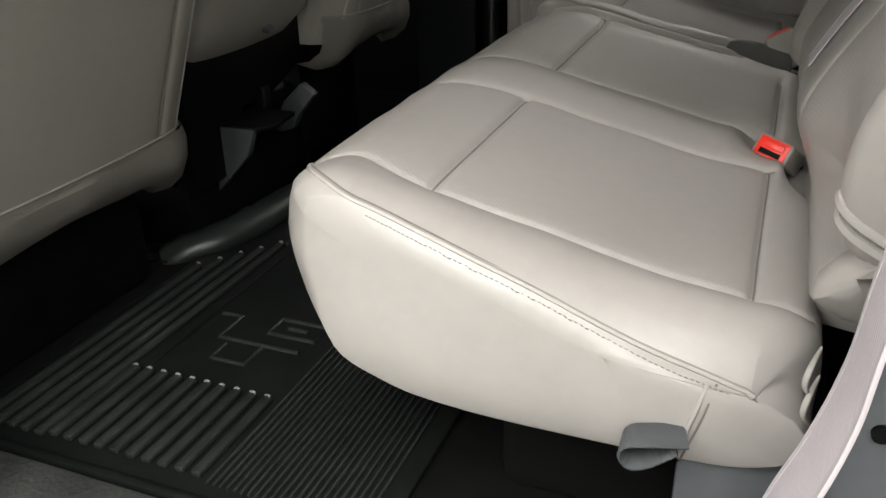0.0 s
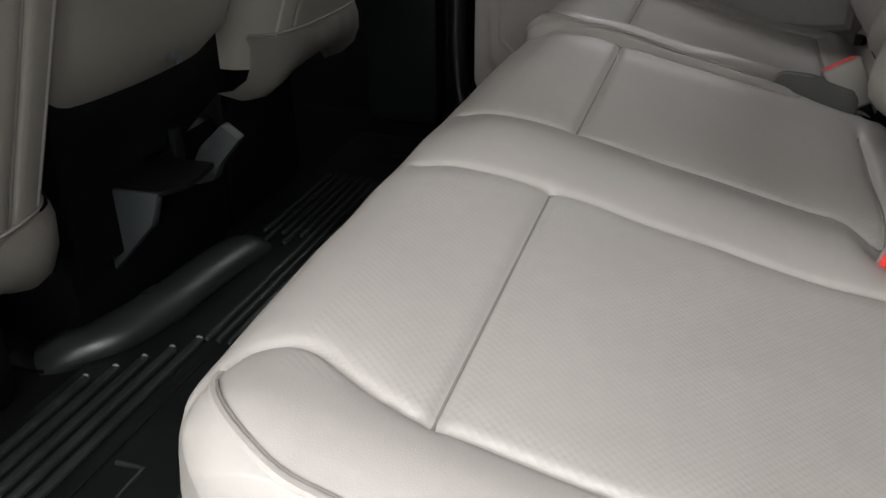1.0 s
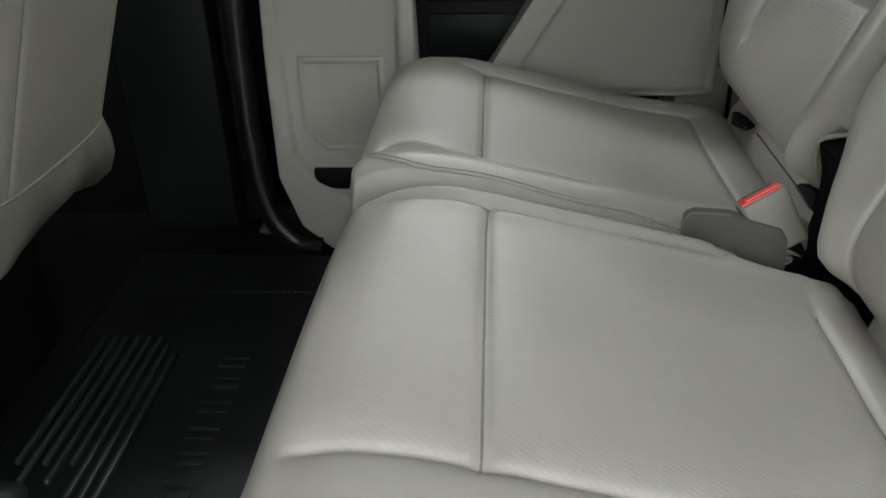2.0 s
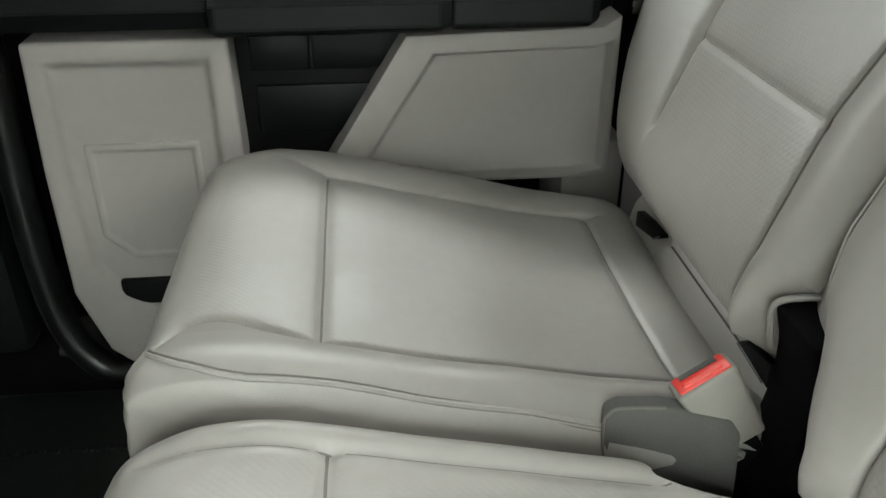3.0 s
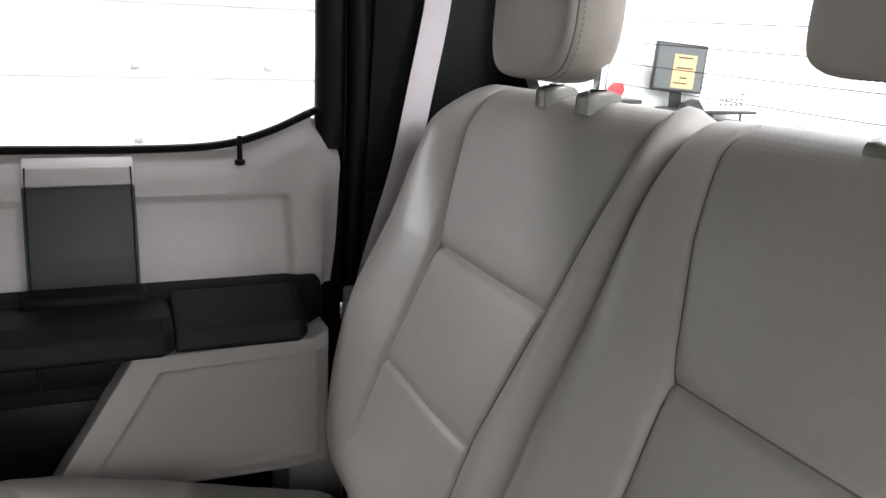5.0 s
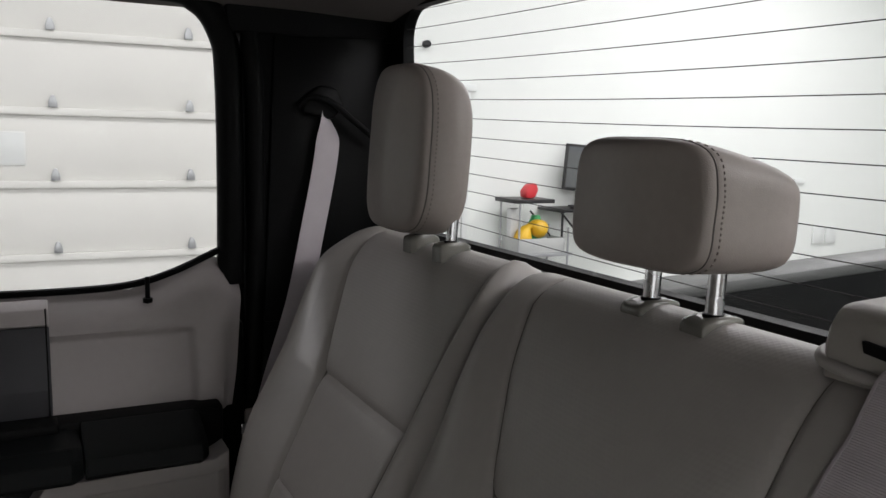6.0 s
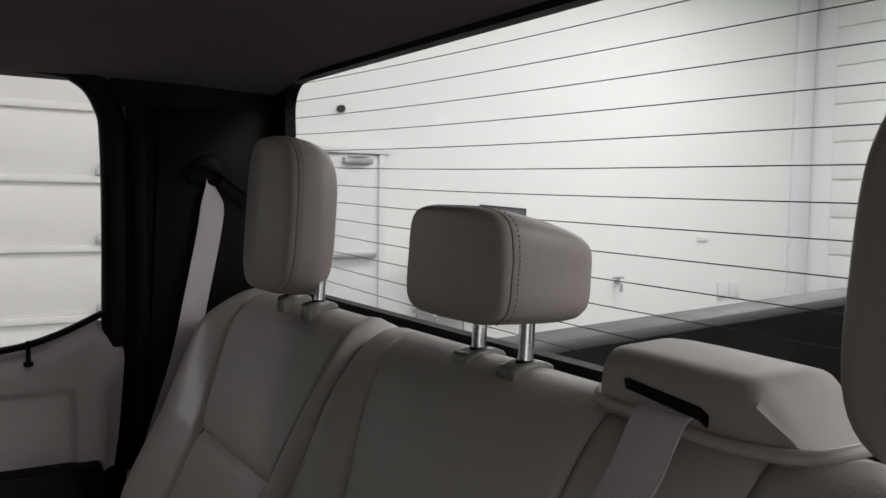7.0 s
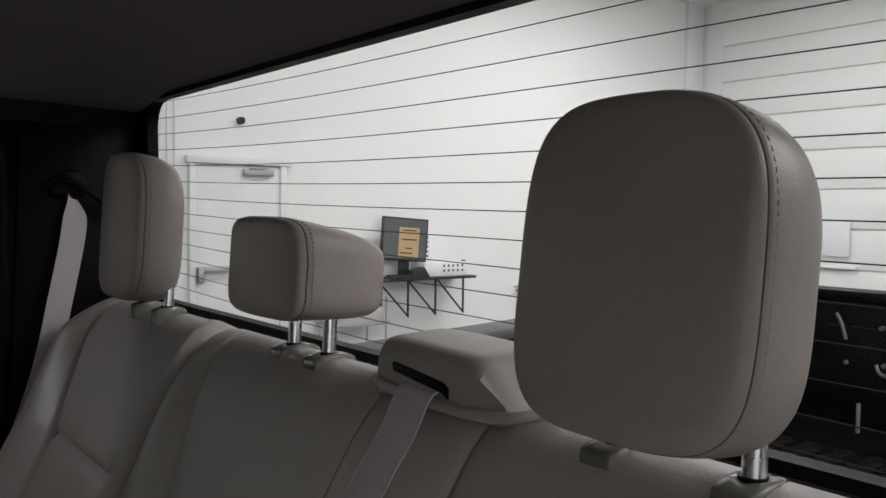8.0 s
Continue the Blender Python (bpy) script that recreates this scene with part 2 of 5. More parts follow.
def ribbon(points, across, width, thick=0.0014):
    """A flat strap along a line; across gives its width's direction, or one direction a point."""
    bm = bmesh.new()
    pts = [Vector(p) for p in points]
    rows = []
    for i, p in enumerate(pts):
        d = (pts[min(i + 1, len(pts) - 1)] - pts[max(i - 1, 0)]).normalized()
        a = Vector(across[i] if isinstance(across[0], (tuple, list, Vector)) else across)
        a = (a - d * a.dot(d)).normalized()
        n = a.cross(d)
        w = width / 2
        rows.append([bm.verts.new(p + a * s * w + n * q * thick / 2) for s, q in ((-1, -0.4), (-0.9, -1), (0.9, -1), (1, -0.4), (1, 0.4), (0.9, 1), (-0.9, 1), (-1, 0.4))])
    for a, b in zip(rows, rows[1:]):
        for k in range(8):
            bm.faces.new((a[k], a[(k + 1) % 8], b[(k + 1) % 8], b[k]))
    bm.faces.new(rows[0][::-1])
    bm.faces.new(rows[-1])
    return bm


def stations(lo, hi, step, dense):
    """Values from lo to hi, closer together round the given ones."""
    vals = set(np.linspace(lo, hi, max(2, int(round((hi - lo) / step)) + 1)).round(5).tolist())
    for c in dense:
        for d in (-0.018, -0.012, -0.008, -0.005, -0.0025, 0, 0.0025, 0.005, 0.008, 0.012, 0.018):
            if lo < c + d < hi:
                vals.add(round(c + d, 5))
    out = []
    for v in sorted(vals):
        if not out or v - out[-1] > 0.0012:
            out.append(v)
    return out


def gauss(x, s):
    return math.exp(-0.5 * (x / s) ** 2)


def step(x, a, b):
    t = min(1.0, max(0.0, (x - a) / (b - a)))
    return t * t * (3 - 2 * t)


def upholstery(profile, ys, inset, lift, to_world, material_of=None, bulge=(0.003, 0.003)):
    """A padded block: a closed outline (a, b) swept across ys. inset(y, a, b) draws the outline in, lift(y, a, b, top) raises it
    along its normal where top (0..1) says that the point lies on the face of the pad."""
    bm = bmesh.new()
    prof = np.array(profile)
    ca, cb = prof.mean(0)
    tang = np.roll(prof, -1, 0) - np.roll(prof, 1, 0)
    nrm = np.stack([-tang[:, 1], tang[:, 0]], 1)
    nrm /= np.linalg.norm(nrm, axis=1)[:, None] + 1e-9
    if ((prof - (ca, cb)) * nrm).sum() < 0:
        nrm = -nrm
    rows = []
    for y in ys:
        row = []
        for (a, b), (na, nb) in zip(prof, nrm):
            k = -inset(y, a, b) + lift(y, a, b, na, nb)
            row.append(bm.verts.new(to_world(a + na * k, y, b + nb * k)))
        rows.append(row)
    n = len(prof)
    for j in range(len(rows) - 1):
        for i in range(n):
            f = bm.faces.new((rows[j][i], rows[j][(i + 1) % n], rows[j + 1][(i + 1) % n], rows[j + 1][i]))
            if material_of:
                am, bmid = (prof[i] + prof[(i + 1) % n]) / 2
                f.material_index = material_of((ys[j] + ys[j + 1]) / 2, am, bmid, nrm[i][1])
    # Closed ends, slightly full.
    for row, out, swell in ((rows[0], -1, bulge[0]), (rows[-1], 1, bulge[1])):
        last = row
        mid = sum((v.co for v in row), Vector()) / n
        full = out * (max(v.co.y * out for v in row) + swell)
        for k in (0.992, 0.982, 0.968, 0.95, 0.93, 0.905, 0.875, 0.84, 0.79, 0.72, 0.62, 0.50):
            ring = []
            for v in row:
                p = mid + (v.co - mid) * k
                p.y = v.co.y + (full - v.co.y) * (1 - ((k - 0.5) / 0.5) ** 2)
                ring.append(bm.verts.new(p))
            for i in range(n):
                bm.faces.new((last[i], last[(i + 1) % n], ring[(i + 1) % n], ring[i]))
            last = ring
        bm.faces.new(last)
    return bm


# ---------------------------------------------------------------- garage
GROUND = -0.72
WALL_Y, REAR_X = 6.5, 10.6
tagged(part("ground", box((-7, -5.2, GROUND - 0.1), (REAR_X + 0.2, WALL_Y + 0.2, GROUND), 0), M_CONCRETE), "smooth grey concrete garage floor", "floor", kind="structure")
tagged(part("ceiling", box((-7, -5.2, 3.9), (REAR_X + 0.2, WALL_Y + 0.2, 4.0), 0), M_WHITE), "white painted garage ceiling", "ceiling", kind="structure")
# The side wall has an opening for the sectional door.
DOOR_X0, DOOR_X1, DOOR_TOP = -2.6, 2.35, 2.5
wall_side = tagged(new("wall_side"), "white painted garage side wall", "wall", kind="structure")
for lo, hi in (((-7, DOOR_X0), (GROUND, 3.9)), ((DOOR_X1, REAR_X), (GROUND, 3.9)), ((DOOR_X0, DOOR_X1), (DOOR_TOP, 3.9))):
    part("wall_panel", box((lo[0], WALL_Y, hi[0]), (lo[1], WALL_Y + 0.15, hi[1]), 0), M_WHITE, wall_side)
tagged(part("wall_rear", box((REAR_X, -5.2, GROUND), (REAR_X + 0.15, WALL_Y, 3.9), 0), M_WHITE), "white garage wall behind the truck", "wall", kind="structure")
# Unseen wall, set close and white as a reflector through the open doorway.
tagged(part("wall_near", box((-7, -5.2, GROUND), (REAR_X, -5.05, 3.9), 0), M_WHITE), "unseen white wall added to bounce light into the cab", "wall", kind="structure")
# Unseen closing wall; its grey holds down the light that enters from the front.
tagged(part("wall_front", box((-7.15, -5.2, GROUND), (-7, WALL_Y, 3.9), 0), M_BLOCK), "unseen grey wall closing the garage, toned to limit front light", "wall", kind="structure")


def sectional_door(base_y):
    """The garage door seen through the side window: sections with ribs, and a hinge at each joint."""
    d = thing("garage_door", (-0.1, base_y, GROUND), "closed white sectional garage door with steel hinges", "garage door", kind="structure")
    joints = [-0.60, -0.04, 0.518, 1.067, 1.633, 2.2]
    zs = [GROUND] + joints[1:] + [DOOR_TOP]
    for z0, z1 in zip(zs, zs[1:]):
        part("section", box((DOOR_X0, base_y + 0.05, z0 + 0.008), (DOOR_X1, base_y + 0.10, z1 - 0.008), 0.012), M_PANEL, d)
        part("rail", box((DOOR_X0, base_y + 0.018, z1 - 0.045), (DOOR_X1, base_y + 0.051, z1 + 0.012), 0.006), M_PANEL, d, "pale steel rail along the joint")
    for z in joints[1:]:
        for x in (-1.53, -0.53, 0.47, 1.467):
            bm = prism([(x - 0.032, z + 0.015), (x + 0.032, z + 0.015), (x + 0.03, z + 0.06), (x + 0.012, z + 0.105), (x - 0.012, z + 0.105), (x - 0.03, z + 0.06)], "y", base_y - 0.002, base_y + 0.018, 0.003)
            part("hinge", bm, M_ZINC, d, "galvanised hinge plate")
    return d


sectional_door(WALL_Y)
part("vent", box((-0.246, WALL_Y + 0.04, 0.645), (0.272, WALL_Y + 0.055, 0.895), 0.004), M_DOORWHITE, bpy.data.objects["garage_door"], "flat white panel window")


def personnel_door():
    y = WALL_Y
    d = thing("door_1", (3.52, y, GROUND), "closed white steel door with a closer arm", "door", kind="structure")
    part("leaf", box((3.11, y - 0.035, GROUND), (3.94, y - 0.003, 1.34), 0.004), M_DOORWHITE, d)
    part("frame_side", box((3.055, y - 0.06, GROUND), (3.11, y - 0.002, 1.35), 0.004), M_DOORWHITE, d)
    part("frame_side", box((3.94, y - 0.06, GROUND), (4.0, y - 0.002, 1.35), 0.004), M_DOORWHITE, d)
    part("frame_head", box((3.03, y - 0.07, 1.352), (4.06, y - 0.002, 1.415), 0.004), M_DOORWHITE, d, "white head of the door frame")
    part("closer", box((3.56, y - 0.09, 1.255), (3.86, y - 0.036, 1.315), 0.008), M_ZINC, d, "grey door closer body")
    part("closer_arm", box((3.60, y - 0.11, 1.318), (3.80, y - 0.09, 1.335), 0.003), M_ZINC, d)
    part("push_bar", box((3.17, y - 0.10, 0.375), (3.90, y - 0.036, 0.425), 0.012), M_ZINC, d, "grey push bar")
    part("push_bar_end", box((3.12, y - 0.11, 0.28), (3.17, y - 0.036, 0.42), 0.008), M_ZINC, d)


personnel_door()
tagged(part("conduit", tube([(2.72, WALL_Y - 0.02, GROUND), (2.72, WALL_Y - 0.02, 3.9)], 0.018, 10), M_ZINC), "thin grey conduit up the wall", "pipe")
tagged(part("conduit", tube([(2.778, WALL_Y - 0.02, GROUND), (2.778, WALL_Y - 0.02, 3.9)], 0.016, 10), M_ZINC), "thin grey conduit up the wall", "pipe")
for x in (2.872, 2.938):
    tagged(part("conduit", tube([(x, WALL_Y - 0.012, GROUND), (x, WALL_Y - 0.012, 3.9)], 0.008, 10), M_LILAC), "thin painted conduit up the wall", "pipe")
tagged(part("wall_sensor", tube([(3.55, WALL_Y - 0.05, 1.755), (3.55, WALL_Y, 1.755)], 0.034, 16), M_DARK), "small round dark sensor on the wall", "sensor")
tagged(part("wall_column", box((10.20, WALL_Y - 0.06, GROUND), (10.565, WALL_Y - 0.002, 3.9), 0.01), M_LILAC), "pale lilac column in the wall corner", "column", kind="structure")


def wall_desk():
    y = WALL_Y
    d = thing("wall_shelf", (5.5, y, 0.24), "black wall shelf on braced bracket arms", "shelf")
    part("shelf_board", box((4.82, y - 0.40, 0.235), (6.09, y - 0.002, 0.262), 0.004), M_DARK, d)
    for x in (4.99, 5.33, 5.69, 6.07):
        part("bracket", tube([(x, y - 0.2, 0.24), (x, y - 0.2, -0.16)], 0.012, 6), M_DARK, d)
        part("brace", tube([(x, y - 0.2, -0.15), (x - 0.38, y - 0.2, 0.24)], 0.010, 6), M_DARK, d)
    part("end_post", box((6.055, y - 0.22, 0.262), (6.085, y - 0.18, 0.42), 0.004), M_STEEL, d)
    m = thing("monitor", (5.29, y - 0.2, 0.263), "black computer monitor showing an amber page", "monitor")
    turn = Matrix.Translation((5.29, y - 0.2, 0.65)) @ Matrix.Rotation(radians(-6), 4, "Z") @ Matrix.Rotation(radians(4), 4, "Y") @ Matrix.Translation((-5.40, -(y - 0.2), -0.565))

    def leaf(name, lo, hi, mat, lab="", bevel=0.0, flat=True):
        bm = box(lo, hi, bevel)
        bmesh.ops.transform(bm, matrix=turn, verts=bm.verts)
        return part(name, bm, mat, m, lab, smooth=not flat)

    leaf("casing", (5.115, y - 0.22, 0.34), (5.655, y - 0.18, 0.79), M_DARK, "", 0.008, False)
    leaf("screen", (5.135, y - 0.2225, 0.365), (5.635, y - 0.2195, 0.77), M_SCREEN, "lit grey screen")
    leaf("tool_bar", (5.135, y - 0.2245, 0.72), (5.635, y - 0.2228, 0.765), M_STEEL, "grey bar along the screen")
    leaf("page", (5.31, y - 0.226, 0.38), (5.55, y - 0.2235, 0.69), M_PAGE, "amber page on the screen")
    for z, x0, x1 in ((0.655, 5.35, 5.51), (0.56, 5.34, 5.52), (0.47, 5.39, 5.47), (0.42, 5.33, 5.48)):
        leaf("text_bar", (x0, y - 0.2285, z), (x1, y - 0.2265, z + 0.012), M_DARK)
    part("stand", box((5.23, y - 0.19, 0.27), (5.35, y - 0.15, 0.48), 0.006), M_DARK, m)
    part("foot", box((5.13, y - 0.28, 0.263), (5.45, y - 0.08, 0.282), 0.006), M_DARK, m)
    tagged(part("keyboard", box((5.0, y - 0.39, 0.263), (5.36, y - 0.30, 0.29), 0.004), M_DARK), "black keyboard on the shelf", "keyboard")
    tagged(part("desk_phone", prism([(5.26, 0.263), (5.28, 0.33), (5.42, 0.37), (5.50, 0.263)], "y", y - 0.37, y - 0.24, 0.01), M_DARK), "black desk phone on the shelf", "phone")
    tray = thing("perforated_tray", (5.75, y - 0.2, 0.263), "white perforated desk tray", "tray")
    part("tray_body", box((5.44, y - 0.34, 0.263), (6.00, y - 0.08, 0.41), 0.008), M_PAPER, tray)
    for i in range(5):
        for z in (0.31, 0.36):
            part("hole", box((5.68 + 0.062 * i, y - 0.3425, z), (5.705 + 0.062 * i, y - 0.3395, z + 0.025), 0), M_STEEL, tray, smooth=False)
    sorter = thing("paper_sorter", (5.68, y - 0.1, 0.263), "tall white perforated sorter", "sorter")
    part("sorter_body", box((5.63, y - 0.06, 0.263), (5.74, y - 0.005, 0.70), 0.006), M_PAPER, sorter)
    for i in range(5):
        part("hole", box((5.665, y - 0.0625, 0.45 + 0.05 * i), (5.69, y - 0.0595, 0.475 + 0.05 * i), 0), M_STEEL, sorter, smooth=False)
    c = thing("supply_cart", (4.45, y - 0.3, GROUND), "grey wire cart with coloured supplies", "cart")
    for x in (4.33, 4.88):
        for yy in (y - 0.46, y - 0.12):
            part("post", tube([(x, yy, GROUND), (x, yy, 0.38 if x < 4.5 else 0.10)], 0.010, 8), M_ZINC, c)
    part("cart_shelf", box((4.27, y - 0.48, 0.335), (4.70, y - 0.1, 0.372), 0.004), M_DARK, c, "dark upper shelf")
    part("cart_shelf", box((4.30, y - 0.48, -0.17), (4.92, y - 0.1, -0.14), 0.004), M_ZINC, c)
    tagged(part("supply_bin", outline_tray(4.34, 4.86, y - 0.44, y - 0.14, -0.138, 0.0), M_BIN), "pale plastic bin on the cart", "bin")
    tagged(part("red_tool", prism([(4.46, 0.374), (4.45, 0.44), (4.50, 0.50), (4.57, 0.52), (4.60, 0.45), (4.56, 0.374)], "y", y - 0.36, y - 0.24, 0.02), M_RED2), "red plastic tool on the cart", "tool")
    tagged(part("yellow_toy", tube(smooth_line([(4.44, y - 0.3, -0.125), (4.50, y - 0.3, 0.06), (4.58, y - 0.3, 0.11), (4.70, y - 0.3, 0.05)], 6), lambda t: 0.06 + 0.03 * math.sin(9 * t), 10), M_YELLOW), "yellow plush toy in the bin", "toy")
    tagged(part("green_bottle", tube([(4.66, y - 0.22, -0.125), (4.66, y - 0.22, 0.12), (4.66, y - 0.22, 0.20)], lambda t: 0.07 - 0.03 * step(t, 0.5, 1), 12), M_GREEN), "green bottle in the bin", "bottle")
    tagged(part("white_carton", box((4.37, y - 0.24, -0.125), (4.46, y - 0.16, 0.27), 0.01), M_PAPER), "white carton on the cart", "carton")


def outline_tray(x0, x1, y0, y1, z0, z1, t=0.012):
    """An open-topped box with thin walls."""
    bm = bmesh.new()
    add_box(bm, (x0, y0, z0), (x1, y1, z0 + t), 0.003)
    for lo, hi in (((x0, y0), (x1, y0 + t)), ((x0, y1 - t), (x1, y1)), ((x0, y0 + t), (x0 + t, y1 - t)), ((x1 - t, y0 + t), (x1, y1 - t))):
        add_box(bm, (lo[0], lo[1], z0 + t), (hi[0], hi[1], z1), 0.003)
    return bm


wall_desk()
for x, z in ((8.5, 0.50), (8.90, -0.16), (9.13, -0.16)):
    tagged(part("outlet", box((x - 0.09, WALL_Y - 0.03, z - (0.03 if z > 0 else 0.10)), (x + 0.09, WALL_Y - 0.002, z + (0.03 if z > 0 else 0.10)), 0.006), M_DOORWHITE), "white outlet box on the wall", "outlet")
tap = thing("wall_tap", (7.05, WALL_Y, 0.0), "grey water tap on the garage wall", "tap")
part("spout", tube(smooth_line([(7.05, WALL_Y - 0.002, 0.02), (7.05, WALL_Y - 0.07, 0.02), (7.06, WALL_Y - 0.10, -0.01), (7.06, WALL_Y - 0.10, -0.09)], 5), 0.018, 8), M_ZINC, tap)
part("handle", tube([(6.97, WALL_Y - 0.06, 0.07), (7.13, WALL_Y - 0.06, 0.07)], 0.012, 8), M_ZINC, tap)
part("stem", tube([(7.05, WALL_Y - 0.06, 0.0), (7.05, WALL_Y - 0.06, 0.07)], 0.014, 8), M_ZINC, tap)
tagged(part("wall_panel_box", box((REAR_X - 0.10, 4.25, 0.44), (REAR_X - 0.032, 4.64, 0.90), 0.02), M_LILAC), "pale grey box on the siding", "wall box")
tagged(part("wall_ledge", box((REAR_X - 0.10, 4.16, 0.29), (REAR_X - 0.032, 4.82, 0.33), 0.012), M_WHITE), "thin white ledge on the siding", "ledge")
for i in range(9):
    part("siding_board", box((REAR_X - 0.03, -7.5, GROUND + 0.5 * i + 0.01), (REAR_X - 0.002, WALL_Y - 0.36, GROUND + 0.5 * i + 0.49), 0.008), M_WHITE, bpy.data.objects["wall_rear"])


# ---------------------------------------------------------------- truck body
FLOOR = -0.012
truck_floor = tagged(part("floor", box((-1.6, -0.93, -0.09), (0.83, 0.93, FLOOR), 0.01), M_CARPET), "black carpeted cab floor", "floor", kind="structure")
# Headliner, dropping a little towards sides and rear.
bm = bmesh.new()
nx, ny = 26, 30
low = [[bm.verts.new((-1.5 + 2.33 * i / nx, -0.95 + 1.9 * j / ny,
        1.205 - ((0.067 * step(abs(-0.95 + 1.9 * j / ny), 0.62, 0.95)) ** 3 + (0.046 * step(-1.5 + 2.33 * i / nx, 0.45, 0.83)) ** 3) ** (1 / 3))) for j in range(ny + 1)] for i in range(nx + 1)]
for i in range(nx):
    for j in range(ny):
        bm.faces.new((low[i][j], low[i][j + 1], low[i + 1][j + 1], low[i + 1][j]))
made = bmesh.ops.extrude_face_region(bm, geom=list(bm.faces))["geom"]
for v in made:
    if isinstance(v, bmesh.types.BMVert):
        v.co.z = 1.26
tagged(part("headliner", bm, M_HEADLINER), "dark grey cloth headliner of the cab", "ceiling", kind="structure")


def side_shell(s):
    """Body side: s = 1 the far one, with its door, s = -1 the near one, whose door is away."""
    far = s > 0
    w = thing("wall_side_far" if far else "wall_side_near", (0, 0.93 * s, 0), "dark body side of the cab", "body side", kind="structure")

    def slab(name, lo, hi, mat, bevel=0.006):
        y = sorted((lo[1] * s, hi[1] * s))
        return part(name, box((lo[0], y[0], lo[2]), (hi[0], y[1], hi[2]), bevel), mat, w)

    slab("front_sill_panel", (-1.6, 0.88, -0.09), (-0.48, 0.97, 0.68), M_BLACK)
    slab("front_roof_rail", (-1.6, 0.90, 1.149 if far else 1.16), (0.523, 0.97, 1.22), M_BLACK)
    slab("rear_roof_rail", (0.524, 0.90, 1.10), (0.83, 0.97, 1.22), M_BLACK)
    slab("centre_pillar", (-0.48, 0.86, -0.09), (-0.27, 0.97, 1.15), M_BLACK, 0.02)
    slab("sill", (-0.27, 0.80, -0.10), (0.56, 0.97, 0.0), M_SILL, 0.012)
    # Rear pillar trim.
    slab("rear_pillar_trim", (0.545, 0.905, 0.05), (0.845, 0.97, 1.135), M_BLACK, 0.02)
    part("rear_pillar_cover", prism([(0.58, 0.62), (0.60, 1.10), (0.80, 1.11), (0.81, 0.62)], "y", 0.897 * s, 0.915 * s, 0.006), M_BLACK, w, "black moulded pillar trim")
    return w


side_far = side_shell(1)
side_near = side_shell(-1)
part("door_opening_corner", prism([(0.10, 1.163), (0.30, 1.15), (0.42, 1.11), (0.50, 1.04), (0.535, 0.93), (0.56, 0.80), (0.60, 0.80), (0.60, 1.17), (0.10, 1.17)], "y", -0.965, -0.905, 0.004), M_BLACK, side_near)
part("scuff_plate", box((-0.47, -0.80, FLOOR), (0.50, -0.690, 0.000), 0.006), M_SILL, side_near, "grained black sill plate")
part("front_bulkhead", box((-1.66, -0.97, -0.09), (-1.6, 0.97, 0.7), 0.01), M_BLACK, side_far)
part("rear_bulkhead", box((0.80, -0.93, -0.09), (0.86, 0.93, 0.775), 0.01), M_BLACK, side_far, "black back wall of the cab")


def rear_window():
    w = thing("window_1", (0.82, 0, 0.775), "rear cab window with dark heater wires", "window", kind="structure")
    pane = part("pane", box((0.818, -0.87, 0.776), (0.823, 0.87, 1.16), 0), M_GLASS, w, "clear glass")
    pane.visible_shadow = False
    # Rim with rounded corners.
    inner, r = [], 0.05
    y0, z0, z1 = 0.852, 0.785, 1.152
    for cy, cz, a0 in ((y0 - r, z1 - r, 0), (-y0 + r, z1 - r, 90), (-y0 + r, z0 + 0.03, 180), (y0 - r, z0 + 0.03, 270)):
        rr = r if a0 < 180 else 0.03
        for k in range(7):
            a = radians(a0 + 15 * k)
            inner.append((cy + rr * math.cos(a), cz + rr * math.sin(a)))
    bm = bmesh.new()
    n = len(inner)
    for x0 in (0.811,):
        vi = [bm.verts.new((x0, *p)) for p in inner]
        vj = [bm.verts.new((x0 + 0.02, *p)) for p in inner]
        vo = []
        for (y, z) in inner:
            # Push each inner point straight out to the rim's rectangle.
            k = max(abs(y) / 0.95, abs(z - 0.97) / 0.25)
            vo.append(bm.verts.new((x0 - 0.004, y / k, 0.97 + (z - 0.97) / k)))
        for i in range(n):
            j = (i + 1) % n
            bm.faces.new((vi[i], vi[j], vo[j], vo[i]))
            bm.faces.new((vi[i], vj[i], vj[j], vi[j]))
    part("window_frame", bm, M_BLACK, w, "black window rim")
    for k in range(13):
        z = 1.1278 - 0.0298 * k + 0.00019 * k * k
        part("heater_wire", tube([(0.8165, y, z + 0.011 * y + 0.016 * max(0.0, y) ** 2) for y in np.linspace(-0.85, 0.85, 17)], 0.00055, 5), M_WIRE, w)
    return w


rear_window()


